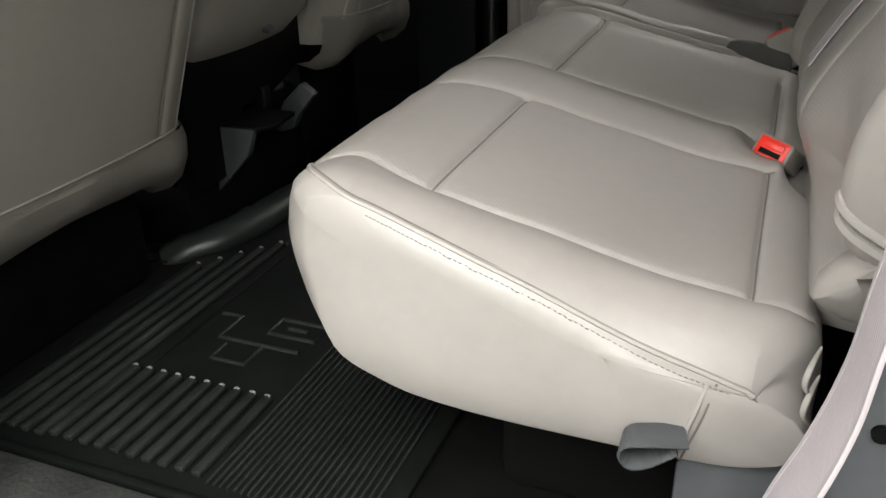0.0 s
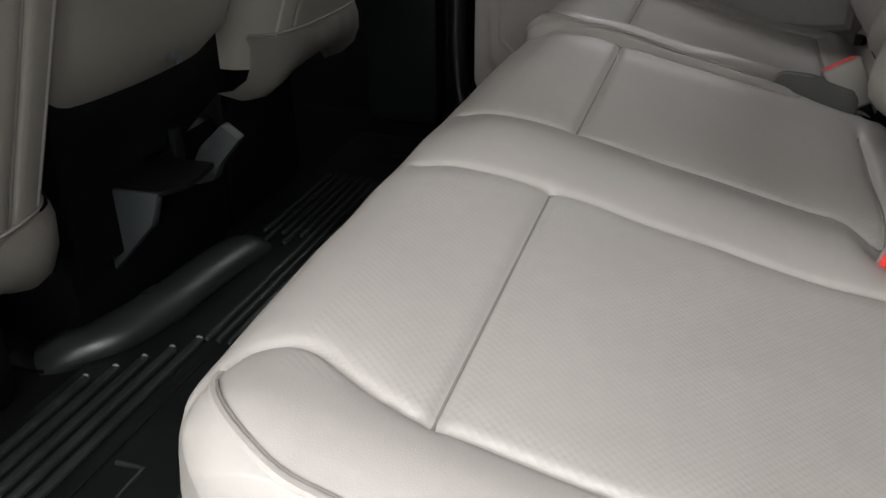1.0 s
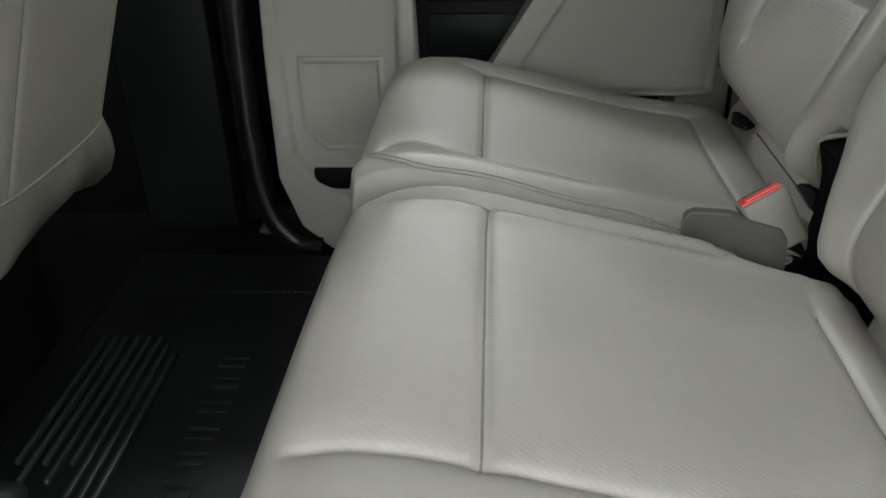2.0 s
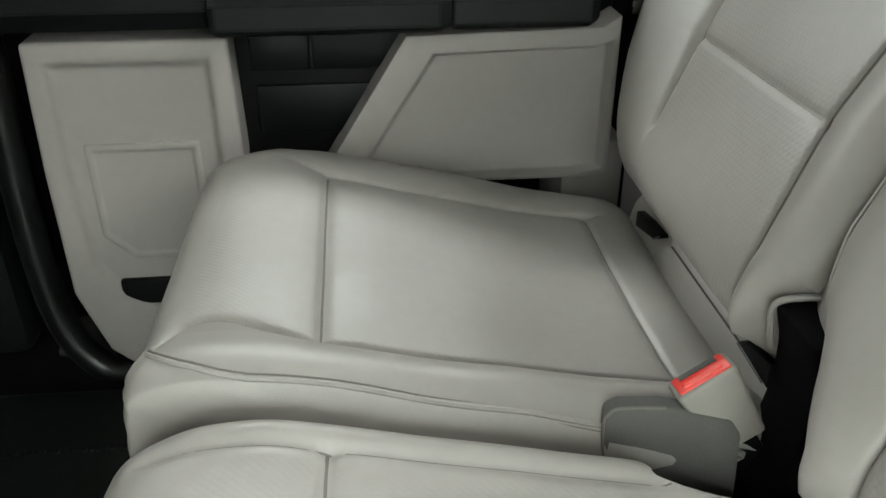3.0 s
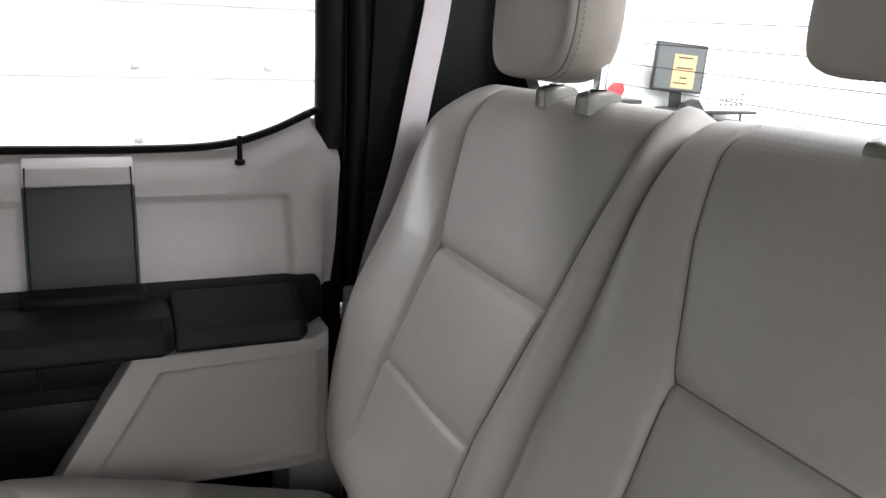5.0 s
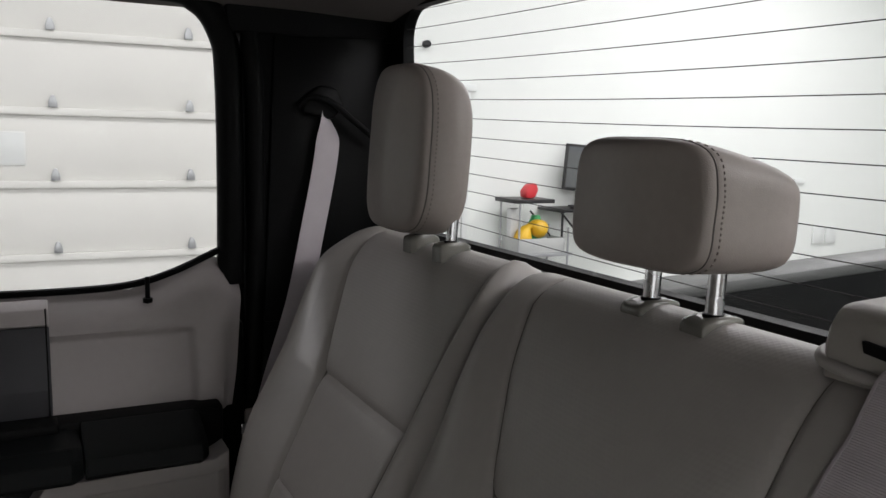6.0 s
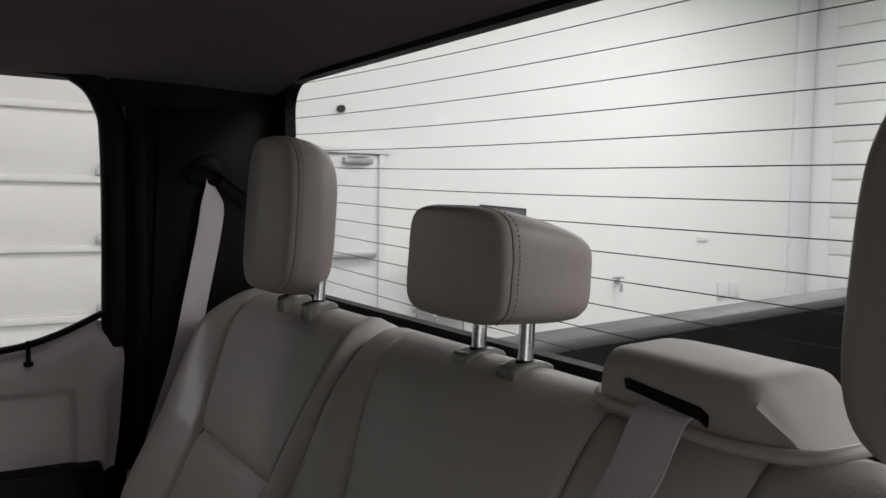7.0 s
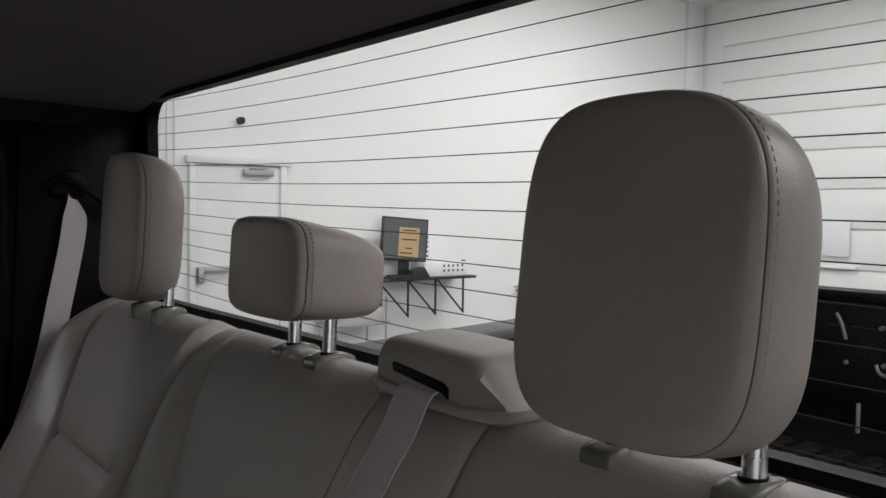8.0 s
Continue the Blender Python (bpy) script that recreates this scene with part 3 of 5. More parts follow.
# ---------------------------------------------------------------- far rear door
def outline_frame(outer, inner, y_out, y_in, y_back):
    """A raised border between two outlines of equal count, sloping into the field inside it."""
    bm = bmesh.new()
    n = len(outer)
    a = [bm.verts.new((p[0], y_back, p[1])) for p in outer]
    b = [bm.verts.new((p[0], y_out, p[1])) for p in outer]
    c = [bm.verts.new((p[0], y_out, p[1])) for p in inner]
    mid = (sum(p[0] for p in inner) / n, sum(p[1] for p in inner) / n)
    d = [bm.verts.new((p[0] + (mid[0] - p[0]) * 0.05, y_in, p[1] + (mid[1] - p[1]) * 0.05)) for p in inner]
    for i in range(n):
        j = (i + 1) % n
        bm.faces.new((a[i], a[j], b[j], b[i]))
        bm.faces.new((b[i], b[j], c[j], c[i]))
        bm.faces.new((c[i], c[j], d[j], d[i]))
    bm.faces.new(d)
    bmesh.ops.recalc_face_normals(bm, faces=bm.faces)
    bmesh.ops.bevel(bm, geom=[e for e in bm.edges if e.calc_face_angle(0) > 0.3], offset=0.006, segments=3, profile=0.5, affect="EDGES", clamp_overlap=True)
    return bm


def chamfered(profile, x0, x1, cut0, cut1):
    """A block along x with the profile's (y, z), its two ends cut off at a slant."""
    bm = bmesh.new()
    zm = sum(p[1] for p in profile) / len(profile)
    rows = []
    for x, k in ((x0, cut0), (x0 + cut0, 0.0), (x1 - cut1, 0.0), (x1, cut1)):
        rows.append([bm.verts.new((x, y + (0.8 * k if y < 0.80 else 0.0), z + (zm - z) * 13 * k)) for y, z in profile])
    for a, b in zip(rows, rows[1:]):
        for k in range(len(a)):
            bm.faces.new((a[k], a[(k + 1) % len(a)], b[(k + 1) % len(b)], b[k]))
    bm.faces.new(rows[0][::-1])
    bm.faces.new(rows[-1])
    bmesh.ops.recalc_face_normals(bm, faces=list(bm.faces))
    bmesh.ops.bevel(bm, geom=list(bm.edges), offset=0.0013, segments=2, affect="EDGES", clamp_overlap=True)
    return bm


def far_door():
    d = thing("door_2", (0.15, 0.9, 0.0), "closed rear truck door in taupe and charcoal plastic", "vehicle door", kind="structure")
    part("door_shell", box((-0.29, 0.885, -0.02), (0.545, 0.95, 0.63), 0.01), M_BLACK, d)
    # Lower front panel with a speaker field and a pocket slot.
    outer = [(-0.20, 0.447), (0.029, 0.447), (0.033, 0.30), (0.02, 0.10), (-0.01, -0.02), (-0.12, -0.02), (-0.175, 0.03), (-0.205, 0.12), (-0.205, 0.30)]
    inner = [(-0.18, 0.425), (0.006, 0.425), (0.006, 0.30), (0.0, 0.12), (-0.02, 0.085), (-0.09, 0.085), (-0.14, 0.11), (-0.175, 0.16), (-0.18, 0.30)]
    panel = part("lower_panel", outline_frame(outer, inner, 0.748, 0.760, 0.89), M_LOWDOOR, d)
    part("speaker_cover", outline_frame([(-0.155, 0.322), (-0.02, 0.322), (-0.02, 0.165), (-0.12, 0.165), (-0.155, 0.20)], [(-0.148, 0.315), (-0.027, 0.315), (-0.027, 0.172), (-0.117, 0.172), (-0.148, 0.203)], 0.7555, 0.7585, 0.77), M_LOWDOOR, panel)
    part("pocket_slot", box((-0.146, 0.752, 0.098), (-0.06, 0.764, 0.135), 0.004), M_BLACK, panel, "dark pocket slot")
    # Dark recess between the two panels.
    part("recess", box((0.02, 0.80, -0.02), (0.30, 0.89, 0.47), 0.005), M_BLACK, d)
    part("recess_tray", box((0.046, 0.7955, 0.394), (0.118, 0.81, 0.440), 0.003), M_CHARCOAL, d)
    part("recess_tray", box((0.1205, 0.7955, 0.394), (0.232, 0.81, 0.440), 0.003), M_CHARCOAL, d)
    part("recess_tray", box((0.050, 0.7955, 0.312), (0.21, 0.81, 0.376), 0.003), M_CHARCOAL, d)
    # Slanting rear panel.
    outer = [(0.232, 0.445), (0.465, 0.450), (0.487, 0.463), (0.487, 0.262), (0.445, 0.258), (0.30, 0.258), (0.11, 0.250)]
    inner = [(0.263, 0.423), (0.462, 0.427), (0.479, 0.434), (0.480, 0.268), (0.445, 0.264), (0.30, 0.263), (0.158, 0.258)]
    part("rear_panel", outline_frame(outer, inner, 0.748, 0.762, 0.89), M_LOWDOOR, d)
    # Armrest.
    part("armrest", chamfered([(0.703, 0.462), (0.699, 0.468), (0.700, 0.493), (0.722, 0.507), (0.86, 0.511), (0.86, 0.457), (0.715, 0.457)], 0.018, 0.281, 0.008, 0.014), M_CHARCOAL, d, "charcoal armrest", smooth=False)
    part("armrest_front", chamfered([(0.735, 0.462), (0.72, 0.485), (0.728, 0.505), (0.86, 0.515), (0.86, 0.455)], -0.25, 0.0155, 0.010, 0.003), M_CHARCOAL, d, smooth=False)
    part("armrest_rear", chamfered([(0.722, 0.458), (0.714, 0.466), (0.716, 0.490), (0.800, 0.516), (0.86, 0.519), (0.86, 0.455)], 0.2835, 0.452, 0.002, 0.012), M_CHARCOAL, d, smooth=False)
    part("armrest_back_plate", box((-0.27, 0.80, 0.45), (0.49, 0.89, 0.518), 0.006), M_BLACK, d)
    # Upper panel leaning outward, with a shallow field and a ledge under the glass.
    bm = bmesh.new()

    def top_of(x):
        return 0.688 + 0.047 * step(x, 0.36, 0.50) - 0.03 * step(x, 0.505, 0.545)

    def face_of(x, t, z):
        y = 0.832 + 0.052 * step(z, 0.53, 0.69) * 0.7
        y += 0.045 * step(t, 0.80, 1.0) + 0.02 * step(x, 0.49, 0.545)
        inside = step(z, 0.50, 0.505) * (1 - step(z, 0.622, 0.634)) * (1 - step(x, 0.447, 0.462))
        return y + 0.010 * inside

    xs = sorted(set(np.linspace(-0.28, 0.545, 56).round(4).tolist() + np.linspace(0.44, 0.47, 9).round(4).tolist()))
    ts = sorted(set(np.linspace(0, 1, 26).round(4).tolist() + np.linspace(0.55, 0.68, 12).round(4).tolist()))
    rows = []
    for x in xs:
        bottom = 0.495 + 0.004 * step(x, 0.3, 0.5)
        row = []
        for t in ts:
            z = bottom + (top_of(x) - bottom) * t
            row.append(bm.verts.new((x - 0.03 * step(x, 0.49, 0.545) * (1 - t), face_of(x, t, z), z)))
        row.append(bm.verts.new((x, 0.95, top_of(x) - 0.004)))
        rows.append(row)
    for p0, p1 in zip(rows, rows[1:]):
        for k in range(len(p0) - 1):
            bm.faces.new((p0[k], p1[k], p1[k + 1], p0[k + 1]))
    end = [bm.verts.new((v.co.x, 0.95, v.co.z)) for v in rows[-1]]
    for k in range(len(end) - 1):
        bm.faces.new((rows[-1][k], end[k], end[k + 1], rows[-1][k + 1])) if (rows[-1][k].co - end[k].co).length > 1e-4 and (rows[-1][k + 1].co - end[k + 1].co).length > 1e-4 else None
    part("upper_panel", bm, M_DOOR, d)
    pts = [(0.8315, 0.500), (0.833, 0.56), (0.850, 0.62), (0.858, 0.650)]
    part("strip", prism(pts + [(p[0] + 0.012, p[1] - 0.002) for p in pts[::-1]], "x", 0.112, 0.249, 0.002), M_SLATE, d, "slate vinyl strip with stitched edges")
    pts = [(0.8575, 0.652), (0.876, 0.672), (0.896, 0.684)]
    part("strip_top", prism(pts + [(p[0] + 0.010, p[1] - 0.006) for p in pts[::-1]], "x", 0.112, 0.249, 0.002), M_DOOR, d)
    for x in (0.116, 0.245):
        part("strip_stitch", tube([(x, 0.8312, 0.519), (x, 0.8327, 0.56), (x, 0.8497, 0.62), (x, 0.8577, 0.651), (x, 0.8755, 0.673)], 0.0012, 5), M_BLACK, d)
    part("pull_handle", box((0.105, 0.785, 0.500), (0.255, 0.835, 0.522), 0.006), M_BLACK, d)
    # Window rubber and frame.
    line = smooth_line([(-0.28, 0.912, 0.694), (0.10, 0.912, 0.692), (0.27, 0.912, 0.691), (0.37, 0.912, 0.696), (0.44, 0.912, 0.715), (0.50, 0.912, 0.742), (0.52, 0.912, 0.750)], 6)
    part("window_seal", tube(line, 0.006, 8), M_BLACK, d)
    frame_line = smooth_line([(0.528, 0.915, 0.69), (0.53, 0.915, 0.85), (0.528, 0.915, 1.03), (0.519, 0.915, 1.095), (0.482, 0.915, 1.146), (0.40, 0.915, 1.163), (0.0, 0.915, 1.169), (-0.3, 0.915, 1.169)], 8)
    part("window_frame", tube(frame_line, 0.022, 10), M_BLACK, d, "black window frame")
    part("frame_seal", tube([(0.555, 0.91, 0.05), (0.56, 0.905, 0.4), (0.57, 0.905, 0.75), (0.568, 0.905, 1.02), (0.56, 0.905, 1.10)], 0.016, 10), M_BLACK, d, "black rubber door seal")
    pane = part("pane", box((-0.27, 0.925, 0.69), (0.53, 0.929, 1.175), 0), M_GLASS, d, "clear side glass")
    pane.visible_shadow = False
    pin = thing("lock_pin", (0.392, 0.885, 0.69), "black door lock pin", "lock pin")
    part("rod", tube([(0.392, 0.885, 0.668), (0.392, 0.885, 0.712)], lambda t: 0.0042 if t < 0.9 else 0.0035, 10), M_BLACK, pin)
    part("collar", tube([(0.392, 0.885, 0.671), (0.392, 0.885, 0.678)], 0.0075, 14), M_BLACK, pin)
    return d


far_door()
# Taupe trim block and dark wheel-arch below the door's rear edge.
part("belt_well", box((0.495, 0.10, 0.10), (0.56, 0.272, 0.41), 0.01), M_BLACK, side_far, "dark belt hardware well")
part("belt_anchor_trim", box((0.43, 0.77, 0.12), (0.52, 0.90, 0.30), 0.02), M_LOWDOOR, side_far)
part("door_edge_weatherstrip", tube(smooth_line([(-0.245, 0.80, 0.7), (-0.25, 0.79, 0.42), (-0.252, 0.78, 0.2), (-0.235, 0.77, 0.06), (-0.19, 0.76, -0.005), (-0.14, 0.75, -0.01)], 8), 0.02, 12), M_GLOSSBLACK, side_far, "glossy black door seal")
part("centre_pillar_cover", box((-0.47, 0.80, -0.01), (-0.30, 0.87, 0.9), 0.02), M_CHARCOAL, side_far, "charcoal lower pillar trim")
# Near side: painted pillar edge and seat bracket.
part("near_pillar_plate", prism([(0.456, -0.05), (0.460, 0.30), (0.466, 0.352), (0.472, 0.433), (0.480, 0.52), (0.60, 0.56), (0.60, -0.05)], "y", -0.86, -0.82, 0.006), M_STEEL, side_near, "grey painted pillar plate")
part("plate_hole", tube([(0.4815, -0.8585, 0.376), (0.4815, -0.8625, 0.376)], 0.0045, 12), M_BLACK, side_near, "dark hole in the pillar plate")


# ---------------------------------------------------------------- rear seats
CUSHION = [(0.115, 0.186), (0.060, 0.205), (0.028, 0.236), (0.012, 0.28), (0.012, 0.315), (0.028, 0.345), (0.062, 0.358), (0.10, 0.356), (0.142, 0.348),
           (0.217, 0.330), (0.266, 0.319), (0.314, 0.307), (0.36, 0.297), (0.42, 0.289), (0.452, 0.284), (0.474, 0.268), (0.482, 0.235), (0.475, 0.20), (0.45, 0.182), (0.40, 0.173), (0.25, 0.171), (0.165, 0.176)]
LEAN_D, LEAN_N, BACK_O = Vector((0.49, 0, 0.872)), Vector((-0.872, 0, 0.49)), Vector((0.4055, 0, 0.285))
BACK = [(0.035, -0.060), (0.043, -0.030), (0.062, -0.008), (0.09, 0.002), (0.14, 0.004), (0.20, 0.002), (0.30, 0.0), (0.375, 0.0), (0.45, 0.0), (0.52, -0.0015), (0.562, -0.006), (0.588, -0.0155), (0.604, -0.032),
        (0.6115, -0.054), (0.606, -0.080), (0.587, -0.099), (0.50, -0.106), (0.30, -0.106), (0.10, -0.106), (0.045, -0.09)]


def dense_outline(points, marks, steps=5):
    """A smooth closed outline with extra points beside the marks (values of the first coordinate, on the face side)."""
    fine = smooth_line(points, 40, closed=True)
    keep, last = [], None
    for p in fine:
        near = min((abs(p[0] - m) for m in marks if p[1] > np.mean([q[1] for q in points]) - 0.0), default=1.0)
        gap = 0.0022 if near < 0.016 else 0.012
        if last is None or np.hypot(*(p - last)) >= gap:
            keep.append(tuple(p))
            last = p
    return keep


class Pad:
    """An upholstered block with seams."""

    def __init__(self, outline, y0, y1, to_world, seams, cross, round0=(0.09, 0.07), round1=(0.09, 0.07), shape=None, insert=None, step_y=0.02, bulge=(0.003, 0.003)):
        self.outline = dense_outline(outline, [c[0] for c in cross] + ([0.04, 0.06, 0.085, 0.105] if any(callable(q[0]) for q in seams) else []))
        self.ends, self.round0, self.round1 = (y0, y1), round0, round1
        self.seams, self.cross, self.shape, self.to_world, self.insert, self.bulge = seams, cross, shape, to_world, insert, bulge
        edge = [y0 + round0[0] * (1 - math.cos(radians(a))) * 0.98 + 0.0004 for a in (4, 12, 20, 30, 42, 56, 72)]
        edge += [y1 - round1[0] * (1 - math.cos(radians(a))) * 0.98 - 0.0004 for a in (4, 12, 20, 30, 42, 56, 72)]
        ys = set(stations(y0 + 0.0004, y1 - 0.0004, step_y, [v for s in seams for v in ([s[0](a) for a in (0.15, 0.125, 0.11, 0.1, 0.09, 0.08, 0.07, 0.05, 0.043, 0.038, 0.033)] if callable(s[0]) else [s[0]])])) | set(edge)
        self.ys = []
        for y in sorted(ys):
            if not self.ys or y - self.ys[-1] > 0.0011:
                self.ys.append(y)

    def inset(self, y, a=0, b=0):
        out = 0.0
        for q, (r, depth) in ((y - self.ends[0], self.round0), (self.ends[1] - y, self.round1)):
            if q < r:
                u = min(1.0, 1 - q / r)
                if callable(depth):
                    # Round at the front corner, drawn in evenly elsewhere.
                    front = 1 - step(a, 0.03, 0.10)
                    out += depth(a, b) * ((1 - front) * u * u + front * (1 - math.sqrt(max(0.0, 1 - u * u))))
                else:
                    out += depth * (1 - math.sqrt(max(0.0, 1 - u * u)))
        return out

    def lift(self, y, a, b, na, nb):
        face = step(nb, 0.2, 0.75)
        out = self.shape(y, a) * face if self.shape else 0.0
        for sy, a0, a1, depth in self.seams:
            sy = sy(a) if callable(sy) else sy
            if a0 - 0.02 < a < a1 + 0.02:
                w = step(a, a0 - 0.015, a0 + 0.005) * (1 - step(a, a1 - 0.005, a1 + 0.015))
                out -= face * w * depth * (0.75 * gauss(y - sy, 0.0028) + 0.45 * gauss(y - sy, 0.011))
        for sa, s0, s1, depth in self.cross:
            if s0 - 0.012 < y < s1 + 0.012:
                w = step(y, s0 - 0.012, s0 + 0.006) * (1 - step(y, s1 - 0.006, s1 + 0.012))
                out -= w * face * depth * (0.75 * gauss(a - sa, 0.0028) + 0.4 * gauss(a - sa, 0.011))
        return out

    def mesh(self):
        return upholstery(self.outline, self.ys, self.inset, self.lift, self.to_world, self.insert, self.bulge)

    def on(self, a, y, off=0.0, under=False):
        """A place on the face of the pad."""
        pr = self.outline
        n = len(pr)
        found = None
        for i in range(n):
            p, q = pr[i], pr[(i + 1) % n]
            if q[0] > p[0] and p[0] <= a <= q[0] and (found is None or (p[1] + q[1]) / 2 > found[3]):
                t = (a - p[0]) / (q[0] - p[0])
                o, w = pr[i - 1], pr[(i + 2) % n]
                ta, tb = w[0] - o[0], w[1] - o[1]
                ln = math.hypot(ta, tb)
                found = (p[1] + (q[1] - p[1]) * t, -tb / ln, ta / ln, (p[1] + q[1]) / 2)
        if found is None:
            p = min(pr, key=lambda v: abs(v[0] - a) - v[1])
            found = (p[1], 0.0, 1.0, p[1])
            a = p[0]
        pa, pb, na, nb = a, found[0], found[1], found[2]
        k = -self.inset(y, pa, pb) + self.lift(y, pa, pb, na, nb) + off
        return Vector(self.to_world(pa + na * k, y, pb + nb * k))


def cushion_world(a, y, b):
    a -= 0.010 * (1 - min(1.0, abs((y - 0.42) / 0.26)) ** 3) * (1 - step(a, 0.03, 0.13))
    u = min(1.0, max(0.0, (y - 0.60) / 0.095))
    a += 0.05 * u ** 1.5 * (1 - step(a, -0.03, 0.24))
    return Vector((a, y, b))


def bench_world(a, y, b):
    # Its front edge bows forward a little between the ends.
    a -= 0.010 * (1 - min(1.0, abs((y + 0.22) / 0.44)) ** 3) * (1 - step(a, 0.03, 0.13))
    # Its outer front corner is drawn back.
    u = min(1.0, max(0.0, (-0.565 - y) / 0.087))
    a += 0.036 * u ** 1.8 * (1 - step(a, -0.03, 0.20))
    # The wide cushion steps back at its inner rear corner, beside the buckle.
    limit = 0.355 + 0.18 * (1 - step(y, 0.132, 0.176))
    if a > limit - 0.03:
        a = limit - 0.03 + 0.03 * math.tanh((a - limit + 0.03) / 0.03) if a < limit + 0.2 else limit
    return Vector((a, y, b))


def back_world(warp):
    def f(a, y, b):
        p = BACK_O + LEAN_D * a + LEAN_N * b
        return Vector((p.x, warp(y, a), p.z))
    return f


def flank(a, b):
    """How far the pad's outline draws in at its outer end: more towards the rear of the top, little below."""
    top = float(np.interp(a, (0.02, 0.06, 0.09, 0.12, 0.18, 0.235, 0.34, 0.40, 0.463), (0.012, 0.008, 0.0065, 0.0095, 0.014, 0.0195, 0.033, 0.0425, 0.055)))
    low = -0.003 + 0.018 * (1 - step(a, 0.02, 0.09)) * step(b, 0.19, 0.23)
    return low + (top - low) * step(b, 0.20, 0.26) + 0.014 * (1 - step(a, 0.012, 0.045)) * step(b, 0.20, 0.26)


def edge_seam(y, side):
    """The seam beside a border: straight, and bowed round the pad's front corner."""
    def f(a):
        return y + side * (0.027 * gauss(a - 0.068, 0.028) - 0.05 * (1 - step(a, 0.018, 0.048)))
    return f


def inner_flank(a, b):
    return float(np.interp(a, (0.05, 0.15, 0.28, 0.36, 0.45), (0.008, 0.008, 0.014, 0.024, 0.034)))


def far_flank(a, b):
    top = float(np.interp(a, (0.02, 0.06, 0.10, 0.15, 0.243, 0.332, 0.393, 0.46), (0.034, 0.030, 0.026, 0.022, 0.018, 0.020, 0.026, 0.036)))
    return 0.012 + (top - 0.012) * step(b, 0.20, 0.26)


def seam_part(pad, pts, parent, radius=0.0007, off=-0.0005, mat=None, name="seam"):
    return part(name, tube([pad.on(a, y, off) for a, y in pts], radius, 6), mat or M_SEAM, parent)


def line_a(y, a0, a1, n=40):
    return [(a, y) for a in np.linspace(a0, a1, n)]


def line_y(a, y0, y1, n=24):
    return [(a, y) for y in np.linspace(y0, y1, n)]


def flank_point(bm, x, z, off=0.0):
    """The place on the near flank of a cushion at x and z."""
    near = sorted(((v.co.x - x) ** 2 + (v.co.z - z) ** 2, v.co.y) for v in bm.verts if abs(v.co.x - x) < 0.03 and abs(v.co.z - z) < 0.03)[:10]
    low = min(y for d, y in near)
    near = [(1 / (d + 4e-6), y) for d, y in near if y < low + 0.02]
    return Vector((x, sum(w * y for w, y in near) / sum(w for w, y in near) - off, z))


def bench_shape(y, a):
    h = 0.009 * gauss(y + 0.2175, 0.035) * step(a, 0.02, 0.10) + 0.016 * gauss(y - 0.182, 0.017) * step(a, 0.02, 0.12)
    h += (0.004 + 0.004 * (1 - step(a, 0.10, 0.30))) * gauss(y + 0.625, 0.025)
    h -= 0.004 * gauss(y + 0.43, 0.09) * step(a, 0.16, 0.28)
    h -= 0.003 * gauss(y - 0.0, 0.09) * step(a, 0.16, 0.28)
    # A dip at the rear of the hump, in which the buckle lies.
    h -= 0.038 * gauss(y + 0.190, 0.032) * step(a, 0.375, 0.425) + 0.05 * gauss(y + 0.22, 0.045) * step(a, 0.432, 0.462)
    h += 0.0016 * noise.noise((a * 14, y * 14, 0.3))
    return h


def far_shape(y, a):
    h = (0.014 + 0.007 * step(a, 0.2, 0.34)) * gauss(y - 0.245, 0.028) + 0.003 * gauss(y - 0.62, 0.03) - 0.004 * gauss(y - 0.43, 0.09) * step(a, 0.16, 0.28)
    return h + 0.0016 * noise.noise((a * 14, y * 14, 4.3))


def insert_bench(y, a, b, nb):
    on = nb > 0.5 and 0.145 < a < 0.42 and (-0.58 < y < -0.284 or -0.151 < y < 0.16)
    front = nb > 0.5 and 0.07 < a <= 0.145 and (-0.58 < y < -0.284 or -0.151 < y < 0.16)
    return 1 if on or front else 0


def insert_far(y, a, b, nb):
    return 1 if nb > 0.5 and 0.05 < a < 0.41 and 0.287 < y < 0.581 else 0


